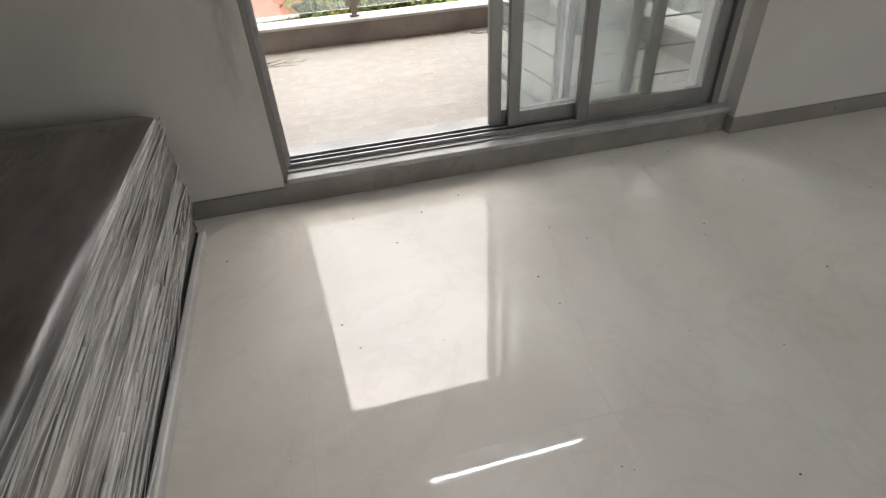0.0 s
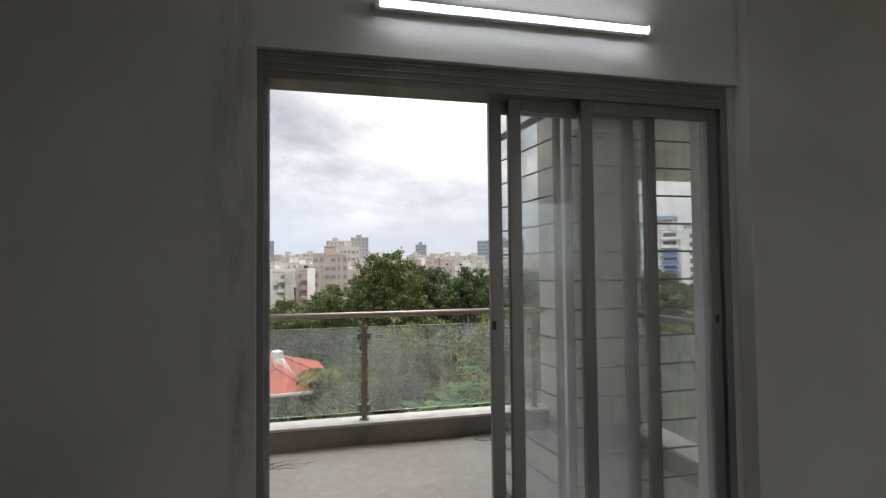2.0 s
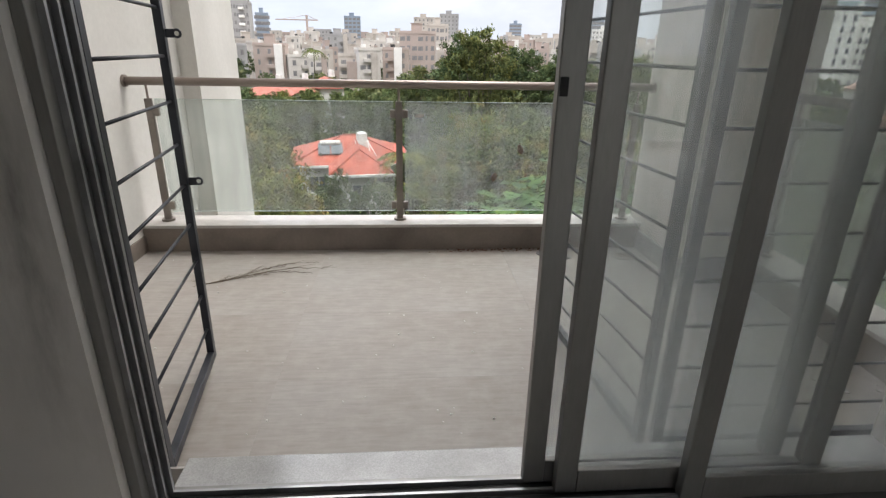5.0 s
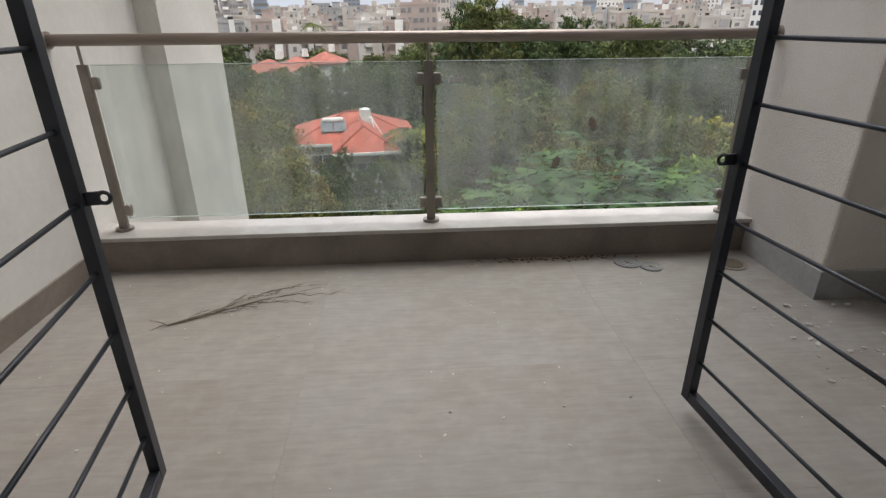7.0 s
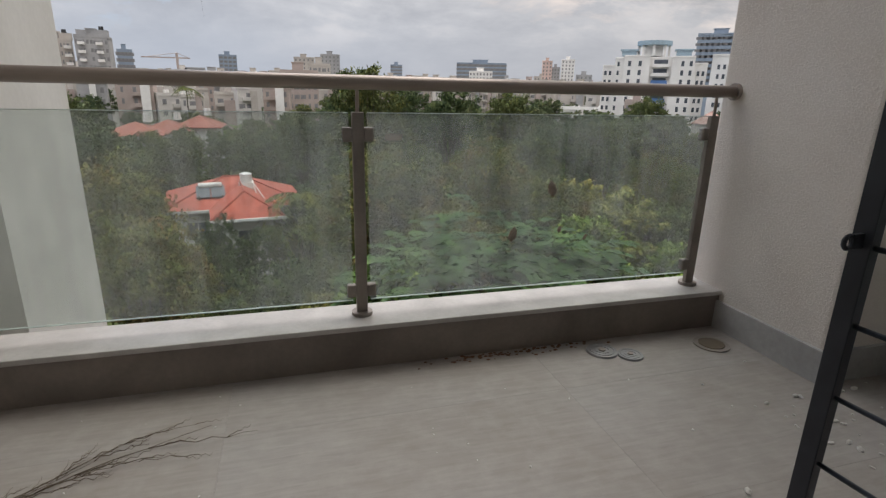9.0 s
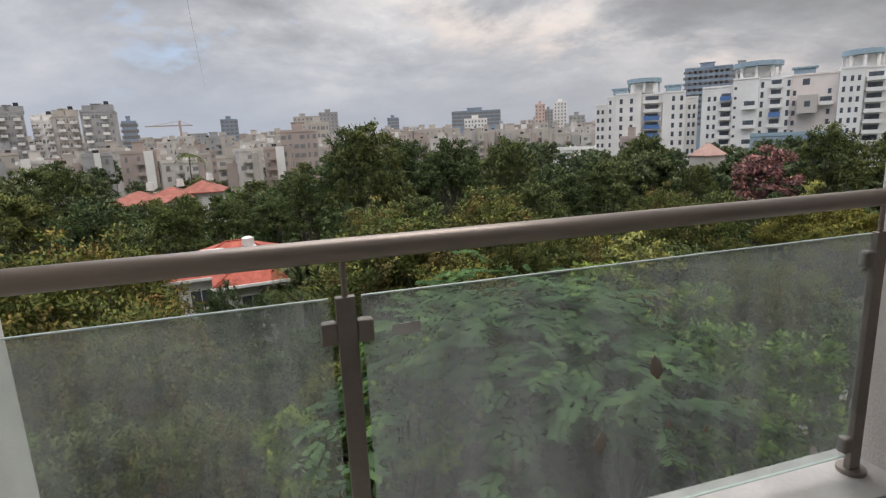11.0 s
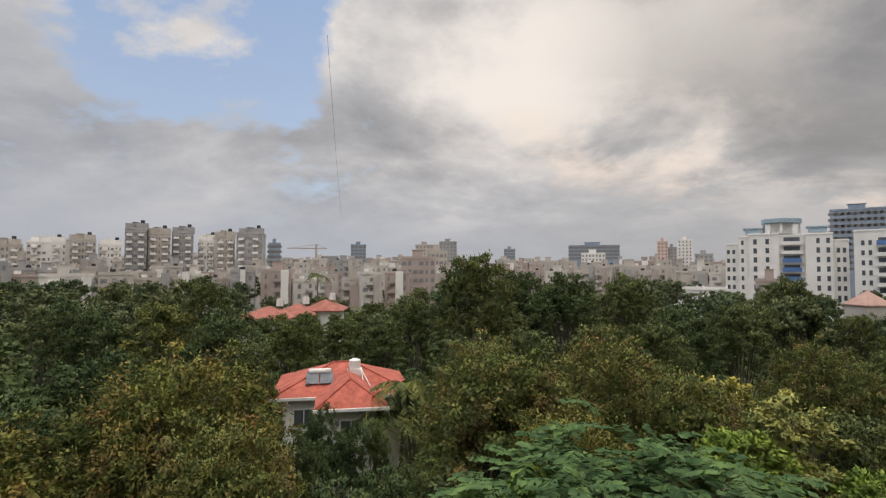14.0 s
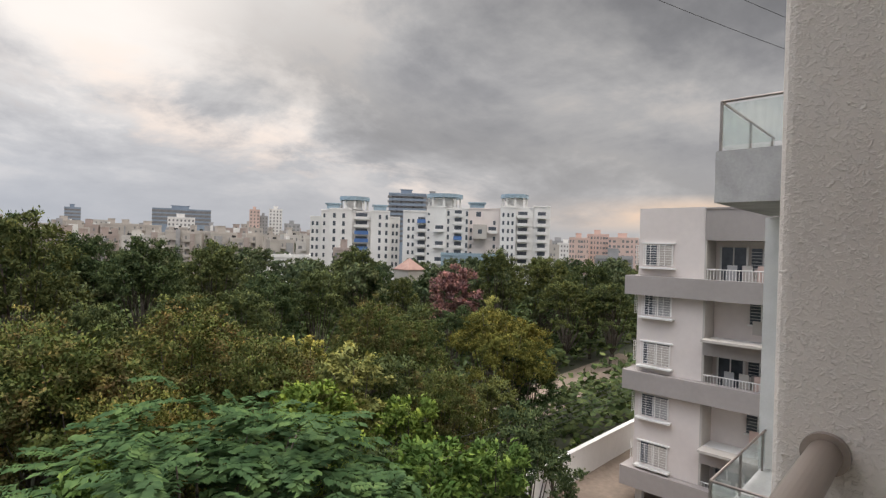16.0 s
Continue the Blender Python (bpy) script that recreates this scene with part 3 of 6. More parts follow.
for x0, x1, y in ((0.96, 1.70, TRACKS[2]), (1.04, 1.79, TRACKS[1]), (1.375, 2.108, TRACKS[0])):
    sash = tagged(new("sash"), "sliding glass sash in a grey aluminium frame")
    sash.parent = door
    w, d, z0, z1 = 0.058, 0.016, SILL + 0.022, HEAD + 0.005
    for row in ((x0, y - d, z0, x0 + w, y + d, z1), (x1 - w, y - d, z0, x1, y + d, z1), (x0 + w, y - d, z0, x1 - w, y + d, z0 + 0.075), (x0 + w, y - d, z1 - 0.06, x1 - w, y + d, z1)):
        part("rail", boxes(row, bevel=0.003), aluminium, sash)
    pane = part("pane", boxes((x0 + w - 0.008, y - 0.003, z0 + 0.07, x1 - w + 0.008, y + 0.003, z1 - 0.055)), sash_glass, sash)
    pane.visible_shadow = False
    side = x0 + 0.012 if x0 < 1.0 else x1 - 0.03
    if x0 != 1.04:
        part("latch", boxes((side - 0.008, y - d - 0.003, 1.195, side + 0.01, y - d + 0.002, 1.235), bevel=0.002), rubber, sash, "black keyhole latch")


# wrapped bed base against the wall
def wrapped_bed():
    t = thing("wrapped_bed_base", "low dark upholstered bed base wrapped in creased stretch film", "bed base", (-1.17, -1.25, 0.0))
    bm = bmesh.new()
    box(bm, -0.80, -1.15, 0.012, 0.80, 1.12, 0.555, bevel=0.055)
    bmesh.ops.subdivide_edges(bm, edges=[e for e in bm.edges if e.calc_length() > 0.3], cuts=24, use_grid_fill=True)
    for v in bm.verts:
        k = noise.noise(Vector((v.co.x * 2.2, v.co.y * 2.2, v.co.z * 3.0)))
        f = noise.noise(Vector((v.co.x * 3, v.co.y * 3.0 + v.co.z * 4.0, v.co.z * 26)))
        v.co.z += 0.012 * k * (v.co.z > 0.3)
        v.co.x += 0.006 * f * (abs(v.co.x) > 0.7) - 0.02 * (v.co.z < 0.12) * (v.co.x > 0.7)
    for f in bm.faces:
        f.material_index = 1 if f.normal.z > 0.6 else 0
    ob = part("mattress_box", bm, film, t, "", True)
    ob.data.materials.append(film_top)
    part("plinth", boxes((-0.77, -1.12, 0.0, 0.775, 1.09, 0.03)), rubber, t)
    part("film_hem", boxes((0.780, -1.13, 0.003, 0.806, 1.08, 0.045), bevel=0.006), film_edge, t, "bunched hem of stretch film")
    # stretched film pulled into long cords along the side
    rng = random.Random(4)
    for i in range(80):
        z0 = rng.uniform(0.07, 0.51)
        y0 = rng.uniform(-1.12, 0.4)
        y1 = min(1.08, y0 + rng.uniform(0.5, 1.7))
        rise = rng.uniform(-0.02, 0.16)
        bm = bmesh.new()
        pts = [Vector((0.803 + 0.003 * math.sin(k * 2 + i), y0 + (y1 - y0) * k / 6, min(0.53, z0 + rise * k / 6))) for k in range(7)]
        r = 0.0009 + 0.0048 * rng.random() ** 2.5
        for k, (a, c) in enumerate(zip(pts, pts[1:])):
            rod(bm, a, c, r * (0.3 + 0.7 * math.sin(math.pi * (k + 0.2) / 6.4)), n=5)
        part("film_crease", bm, film_edge, t, "", True)
    return t


glass_edge = surface("glass_edge", (0.62, 0.70, 0.67), (0.52, 0.60, 0.57), 0.25, grain=30)
film_edge = surface("film_edge", (0.62, 0.60, 0.59), (0.45, 0.43, 0.42), 0.2, grain=60)
wrapped_bed()

# ---- balcony ----
BF = -0.02
PIN, POUT, PTOP = 2.44, 2.64, 0.165
structure("balcony_slab", boxes((-1.3, 0.30, -0.35, 3.1, 2.70, BF - 0.012), (-0.15, 0.181, -0.35, DOOR_R, 0.2995, BF - 0.012)), concrete, "concrete balcony slab")
structure("outer_step", boxes((-0.15, 0.3005, BF, DOOR_R + 0.2, 0.309, SILL - 0.04)), coping_stone, "pale stone step below the door")
structure("parapet", boxes((-1.10, PIN, -0.36, 2.32, POUT, PTOP - 0.022)), parapet_tile, "low brown-grey parapet of the balcony")
structure("parapet_coping", boxes((-1.10, PIN - 0.012, PTOP - 0.022, 2.32, POUT + 0.02, PTOP), bevel=0.004), coping_stone, "pale stone coping with specks of paint")
structure("wall_balcony_west", boxes((-3.4, 0.30, -14, -1.10, 3.45, 6.2), (-3.4, 3.45, -14, -0.965, 4.50, 6.2)), outer_paint, "white rendered outer wall beside the balcony")
structure("wall_above_door", boxes((-3.4, 0.0, 3.0, 5.1, 0.30, 6.2)), outer_paint, "white rendered outer wall above the door")
structure("upper_balcony_slab", boxes((-1.10, 0.30, 5.25, 2.95, 2.66, 5.5), (-1.10, 2.46, 5.05, 2.29, 2.66, 5.25)), outer_paint, "white underside of the balcony two floors up")
structure("roof_slab", boxes((-3.4, -6.4, 3.0, 5.1, 0.0, 3.2)), concrete, "concrete roof slab")
structure("balcony_skirting", boxes((-1.10, 0.31, BF, -1.088, PIN, 0.09)), parapet_tile, "brown-grey tile skirting of the balcony")


def pillar():
    bm = bmesh.new()
    box(bm, 2.29, 1.90, -14, 2.92, 2.635, 6.2)
    es = [e for e in bm.edges if abs(e.verts[0].co.z - e.verts[1].co.z) > 5]
    bmesh.ops.bevel(bm, geom=es, offset=0.02, segments=3, affect="EDGES", profile=0.5)
    return structure("pillar", bm, outer_rough, "roughcast cream pillar at the balcony corner")


def roughcast():
    """Cream render thrown on with sparse grit, weathered in patches."""
    m, nt, b = base("roughcast")
    v = coords(nt)
    patch = noise_of(nt, v, 1.6, 6, 0.6, 0.4)
    fine = noise_of(nt, v, 260, 3, 0.6)
    grit = ramp(nt, noise_of(nt, v, 110, 3, 0.62, 0.6), [(0.49, (0, 0, 0)), (0.68, (1, 1, 1))])
    tone_ = ramp(nt, patch, [(0.3, (0.62, 0.555, 0.505)), (0.5, (0.70, 0.64, 0.585)), (0.7, (0.75, 0.695, 0.645))])
    nt.links.new(mixc(nt, grit, tone_, (0.73, 0.67, 0.615)), b.inputs["Base Color"])
    b.inputs["Roughness"].default_value = 0.92
    height = mixc(nt, 0.12, grit, fine)
    bump(nt, height, 0.55, 0.006, b)
    return m


outer_rough = roughcast()
pillar()
structure("pillar_skirting", boxes((2.272, 1.882, BF, 2.2885, PIN - 0.001, 0.115), (2.2885, 1.882, BF, 2.93, 1.8985, 0.115)), concrete, "grey cement skirting round the pillar")
structure("balcony_side_parapet", boxes((2.68, 0.30, -0.36, 2.92, 1.88, PTOP - 0.022)), parapet_tile, "low side parapet of the balcony")
structure("side_coping", boxes((2.66, 0.301, PTOP - 0.022, 2.94, 1.88, PTOP), bevel=0.004), coping_stone, "pale stone coping of the side parapet")
structure("balcony_soffit", boxes((2.92, 0.30, 2.62, 4.2, 2.70, 2.80), (2.30, 0.30, 2.62, 2.92, 1.90, 2.80), (2.92, 2.42, 2.36, 4.2, 2.70, 2.62)), outer_paint, "white slab and beam over the side bay")
structure("wall_outer_east", boxes((2.95, 0.30, -14, 5.1, 0.5, 2.62)), outer_paint, "white rendered outer wall")


def railing(name, label, x0, x1, y, posts, along_y=False):
    """Steel handrail on posts with clamped glass panels; runs along x, or along y."""
    t = thing(name, label, "railing")
    def P(a, z, off=0.0):
        return (y + off, a, z) if along_y else (a, y + off, z)
    def B(a0, o0, z0, a1, o1, z1):
        return (y + o0, a0, z0, y + o1, a1, z1) if along_y else (a0, y + o0, z0, a1, y + o1, z1)
    part("handrail", rods((P(x0, 1.07), P(x1, 1.07), 0.0258), n=24), steel, t, "", True)
    for a, s in ((x0, 1), (x1, -1)):
        part("flange", rods((P(a, 1.07), P(a + s * 0.016, 1.07), 0.037), n=24), steel, t)
    for a in posts:
        pst = part("post", boxes(B(a - 0.022, -0.012, PTOP, a + 0.022, 0.012, 0.966), bevel=0.003), post_steel, t, "flat brown-grey steel post")
        part("base_plate", rods((P(a, PTOP), P(a, PTOP + 0.014), 0.042), n=20), post_steel, pst)
        part("stem", rods((P(a, 0.966), P(a, 1.05), 0.007)), steel, pst)
        for z in (0.27, 0.885):
            for s in (-1, 1):
                if x0 + 0.1 < a + s * 0.05 < x1 - 0.1 or (x0 + x1) / 2 * s > a * s:
                    part("clamp", boxes(B(a + s * 0.022, -0.016, z - 0.027, a + s * 0.058, 0.016, z + 0.027), bevel=0.007), post_steel, pst)
    for a, c in zip(posts, posts[1:]):
        g = part("glass_panel", boxes(B(a + 0.035, -0.005, 0.228, c - 0.035, 0.005, 0.962), bevel=0.001), side_glass if along_y else rail_glass, t, "dusty greenish glass panel")
        g.visible_shadow = False
        for z in (0.2265, 0.9625):
            part("polished_edge", boxes(B(a + 0.036, -0.0045, z, c - 0.036, 0.0045, z + 0.0025)), glass_edge, g, "pale polished glass edge")
    return t


railing("balcony_railing", "steel balcony railing with dusty greenish glass panels", -1.10, 2.29, 2.55, (-0.97, 0.60, 2.19))
railing("side_railing", "steel side railing with a dusty greenish glass panel, whitened like a reflection", 0.30, 1.90, 2.78, (0.42, 1.80), True)


# grille gates outside the sliding door
def gate(name, label, hinge, free, lug_side):
    dx, dy = free[0] - hinge[0], free[1] - hinge[1]
    L, turn = math.hypot(dx, dy), math.degrees(math.atan2(dy, dx))
    t = thing(name, label, "gate", (hinge[0], hinge[1], 0), turn=turn)
    z0, z1 = 0.03, 2.335
    for x in (0.0, L - 0.036):
        part("stile", boxes((x, -0.014, z0, x + 0.036, 0.014, z1), bevel=0.002), grille_paint, t)
    for z in (z0, z1 - 0.036):
        part("frame_rail", boxes((0.036, -0.014, z, L - 0.036, 0.014, z + 0.036), bevel=0.002), grille_paint, t)
    for i in range(14):
        z = 2.165 - 0.153 * i
        part("bar", rods(((0.034, 0, z), (L - 0.034, 0, z), 0.0055), n=8), grille_paint, t, "", True)
    if lug_side:
        for z in (0.80, 1.32):
            bm = bmesh.new()
            box(bm, L - 0.022, lug_side * 0.014, z - 0.014, L - 0.014, lug_side * 0.042, z + 0.014)
            hoop = []
            for a in range(16):
                u = 2 * math.pi * a / 16
                hoop.append([bm.verts.new((L - 0.018 + 0.0045 * math.sin(k), lug_side * 0.05 + q * math.cos(u), z + q * math.sin(u))) for k in (0, 1.047, 2.094, 3.142, 4.189, 5.236) for q in (0.012 + 0.0045 * math.cos(k),)])
            for a in range(16):
                for k in range(6):
                    bm.faces.new((hoop[a][k], hoop[a][(k + 1) % 6], hoop[(a + 1) % 16][(k + 1) % 6], hoop[(a + 1) % 16][k]))
            part("lock_eye", bm, grille_paint, t)
    return t


GATE_Y = 0.33
gate("grille_gate", "open dark steel safety gate with thin horizontal bars", (-0.10, GATE_Y), (-0.196, 1.035), -1)
gate("grille_gate", "open dark steel safety gate with thin horizontal bars", (1.435, GATE_Y + 0.08), (1.352, 1.238), 1)
gate("fixed_grille", "fixed dark steel grille panel with thin horizontal bars", (1.47, GATE_Y + 0.08), (2.66, GATE_Y + 0.08), 0)


# small things on the balcony floor
def dry_branch():
    rng = random.Random(11)
    t = thing("dry_branch", "bare dry twig lying on the balcony floor", "twig", (-0.3, 1.97, BF))
    bm = bmesh.new()
    def grow(p, ang, length, r, depth):
        pts = [p]
        for i in range(7):
            ang += rng.uniform(-0.17, 0.17)
            p = p + Vector((math.cos(ang), math.sin(ang), 0)) * length / 7
            p.z = 0.006 + 0.012 * abs(math.sin(i * 1.7 + length * 9)) * (depth < 2)
            rod(bm, pts[-1], p, r * (1 - i / 9), r * (1 - (i + 1) / 9), n=5)
            pts.append(p.copy())
            if depth and rng.random() < 0.48:
                grow(p.copy(), ang + rng.choice((-1, 1)) * rng.uniform(0.15, 0.5), length * rng.uniform(0.25, 0.5), r * 0.75, depth - 1)
    for ang, length, r in ((0.42, 0.66, 0.0026), (0.46, 0.60, 0.0022), (0.38, 0.34, 0.002), (0.60, 0.28, 0.0018)):
        grow(Vector((-0.23, -0.093, 0.006)), ang, length, r, 2)
    grow(Vector((-0.23, -0.093, 0.006)), 2.9, 0.09, 0.0024, 0)
    grow(Vector((-0.23, -0.093, 0.006)), 3.9, 0.07, 0.0022, 0)
    part("twig", bm, twig, t, "", True)


dry_branch()
for x, y, r in ((1.60, 2.33, 0.068), (1.70, 2.27, 0.055)):
    t = thing("round_cover", "round grey drain cover lying loose on the floor", "drain cover", (x, y, BF), group="loose drain covers")
    bm = bmesh.new()
    bmesh.ops.create_cone(bm, cap_ends=True, segments=28, radius1=r, radius2=r * 0.94, depth=0.008, matrix=Matrix.Translation((0, 0, 0.0045)))
    for q in (0.75, 0.45):
        for a in range(24):
            u, w = 2 * math.pi * a / 24, 2 * math.pi * (a + 1) / 24
            rod(bm, (r * q * math.cos(u), r * q * math.sin(u), 0.009), (r * q * math.cos(w), r * q * math.sin(w), 0.009), 0.0022, n=5)
    part("disc", bm, aluminium_dark, t)
    part("knob", rods(((0, 0, 0.008), (0, 0, 0.013), r * 0.22), n=16), post_steel, t)
drain = thing("floor_drain", "round rusty floor drain set in the balcony corner", "drain", (2.12, 2.27, BF))
part("ring", rods(((0, 0, 0), (0, 0, 0.006), 0.075), n=28), post_steel, drain)
part("grate", rods(((0, 0, 0.005), (0, 0, 0.009), 0.055), n=24), twig, drain)
rng = random.Random(8)
bm = bmesh.new()
for i in range(260):
    if i < 170:
        x, y = rng.gauss(2.35, 0.28), rng.uniform(0.55, 1.85)
        if y < 1.0 and x < 1.7:
            continue
    else:
        x, y = rng.uniform(-0.9, 2.2), rng.uniform(0.5, 2.36)
    if x > 2.64:
        continue
    s_ = rng.uniform(0.003, 0.011) * (1 if i < 170 else 0.45)
    mt = Matrix.Translation((x, y, BF + s_ * 0.35)) @ Euler((rng.uniform(-0.3, 0.3), rng.uniform(-0.3, 0.3), rng.uniform(0, 6))).to_matrix().to_4x4() @ Matrix.Diagonal((s_ * 1.6, s_, s_ * 0.7, 1))
    bmesh.ops.create_icosphere(bm, subdivisions=1, radius=1, matrix=mt)
tagged(part("plaster_crumbs", bm, plaster_bit), "pale plaster crumbs scattered on the balcony floor", "debris", kind="stuff")


rng = random.Random(15)
bm = bmesh.new()
for i in range(90):
    x, y = rng.gauss(1.25, 0.22), 2.43 - abs(rng.gauss(0, 0.03))
    r = rng.uniform(0.002, 0.006)
    bmesh.ops.create_icosphere(bm, subdivisions=1, radius=1, matrix=Matrix.Translation((x, y, BF + r * 0.4)) @ Matrix.Diagonal((r * 1.8, r * 1.2, r * 0.6, 1)))
tagged(part("dry_soil", bm, rust_soil), "reddish dry soil swept against the parapet", "debris", kind="stuff")
bm = bmesh.new()
for i in range(45):
    x, y = rng.uniform(-0.3, 2.6), rng.uniform(-1.9, -0.1)
    r = rng.uniform(0.0012, 0.0035)
    bmesh.ops.create_icosphere(bm, subdivisions=1, radius=1, matrix=Matrix.Translation((x, y, r * 0.5)) @ Matrix.Diagonal((r * 1.5, r, r * 0.6, 1)))
tagged(part("floor_specks", bm, twig), "small dark specks of dirt on the marble floor", "debris", kind="stuff")
stick = part("glass_sticker", boxes((0.70, 2.5435, 0.862, 0.765, 2.5448, 0.888)), white_paper)
tagged(stick, "small blank white sticker on the balcony glass", "sticker")


def stuck_leaf(x, z, length, lean):
    bm = bmesh.new()
    v = [bm.verts.new((math.sin(a) * 0.28 * length * w + lean * (q - 0.5) * length, 0.001 * math.cos(q * 5), q * length)) for q, w, a in ((0, 0, 1.5), (0.3, 1, 1.5), (0.7, 0.8, 1.5), (1, 0, 1.5), (0.7, 0.8, -1.5), (0.3, 1, -1.5))]
    bm.faces.new(v)
    r = bmesh.ops.extrude_face_region(bm, geom=list(bm.faces))
    bmesh.ops.translate(bm, verts=[g for g in r["geom"] if isinstance(g, bmesh.types.BMVert)], vec=(0, 0.0015, 0))
    ob = part("dry_leaf", bm, leaf_brown)
    ob.matrix_basis = pose(x, 2.5555, z)
    tagged(ob, "dry brown leaf stuck to the balcony glass", "leaf", "leaves stuck to glass")


for x, z, ln, lean in ((1.25, 0.43, 0.07, 0.2), (1.42, 0.62, 0.075, -0.2), (1.47, 0.46, 0.035, 0.1), (1.60, 0.42, 0.03, 0.3)):
    stuck_leaf(x, z, ln, lean)

# ---- outdoors ----
GZ = -14.0
EYE = Vector((0.9, 2.2, 1.45))


def far_at(az, dist):
    """A place on the plan: bearing in degrees from straight out, metres from the balcony."""
    return EYE.x + dist * math.sin(radians(az)), EYE.y + dist * math.cos(radians(az))


def high(el, dist):
    return EYE.z + dist * math.tan(radians(el))


bm = bmesh.new()
bmesh.ops.create_grid(bm, x_segments=60, y_segments=60, size=4500)
for v in bm.verts:
    v.co.z = GZ
structure("ground", bm, soil, "brown earth and scrub below the building")
bm = bmesh.new()
bmesh.ops.create_grid(bm, x_segments=20, y_segments=14, size=1)
for v in bm.verts:
    v.co.x, v.co.y = 33 + v.co.x * 12, 10.5 + v.co.y * 9.5
    v.co.z = GZ + 0.03 + 0.03 * noise.noise(v.co * 0.6)
structure("yard", bm, dirt, "bare dirt yard of the neighbouring building")
structure("compound_wall", boxes((24, 20.0, GZ, 62, 20.25, GZ + 2.0), (23.95, 19.95, GZ + 2.0, 62, 20.3, GZ + 2.08)), white_wall, "white compound wall round the yard")
bm = bmesh.new()
bmesh.ops.create_grid(bm, x_segments=20, y_segments=6, size=1)
for v in bm.verts:
    v.co.x, v.co.y, v.co.z = 55 + v.co.x * 22, 33 + v.co.y * 3.2 + 2.0 * math.sin(v.co.x), GZ + 0.05
structure("dirt_lane", bm, dirt, "pale dirt lane between trees")


# ---- trees ----
def tri_mesh(name, verts, quads, material, soft=None):
    me = bpy.data.meshes.new(name)
    n, f = len(verts), len(quads)
    me.vertices.add(n)
    me.vertices.foreach_set("co", np.asarray(verts, np.float32).ravel())
    me.loops.add(f * 4)
    me.loops.foreach_set("vertex_index", np.asarray(quads, np.int32).ravel())
    me.polygons.add(f)
    me.polygons.foreach_set("loop_start", np.arange(0, f * 4, 4, dtype=np.int32))
    me.polygons.foreach_set("loop_total", np.full(f, 4, np.int32))
    me.materials.append(material)
    me.update(calc_edges=True)
    if soft is not None:
        me.normals_split_custom_set_from_vertices(np.repeat(soft, 4, axis=0).tolist())
    return me


def turned(verts, quads, soft):
    """Wind each leaf so that it faces the way its spray bulges."""
    v = verts.reshape(-1, 4, 3)
    geo = np.cross(v[:, 1] - v[:, 0], v[:, 3] - v[:, 0])
    wrong = (geo * soft).sum(1) < 0
    quads = quads.copy()
    quads[wrong] = quads[wrong][:, ::-1]
    return quads


def unit(a):
    return a / np.maximum(np.linalg.norm(a, axis=1, keepdims=True), 1e-6)


def blades(pos, way, length, width, rng, tumble=0.45):
    """One small folded leaf for each place."""
    n = len(pos)
    way = unit(way)
    side = unit(np.cross(way, np.array([0, 0, 1.0]) + rng.normal(size=(n, 3)) * tumble))
    nor = np.cross(way, side)
    L = length * rng.uniform(0.65, 1.3, (n, 1))
    W = width * rng.uniform(0.7, 1.25, (n, 1))
    a = pos
    b_ = pos + way * L * 0.45 + side * W * 0.5 + nor * W * 0.18
    c = pos + way * L + np.array([0, 0, -0.18]) * L
    d = pos + way * L * 0.45 - side * W * 0.5 + nor * W * 0.18
    verts = np.stack([a, b_, c, d], 1).reshape(-1, 3)
    return verts, np.arange(n * 4).reshape(-1, 4)


def lobes_of(rng, radius, height, count, flat):
    out = []
    for i in range(count):
        a = 2 * math.pi * (i * 0.618 + rng.uniform(0, 0.2))
        q = math.sqrt((i + 0.4) / count) * rng.uniform(0.75, 1.05)
        r = radius * rng.uniform(0.24, 0.46)
        z = height * (0.5 + (0.42 - 0.62 * q * q) * flat) + rng.uniform(-0.1, 0.1) * height
        out.append((radius * 0.72 * q * math.cos(a), radius * 0.72 * q * math.sin(a), z, r))
    return out


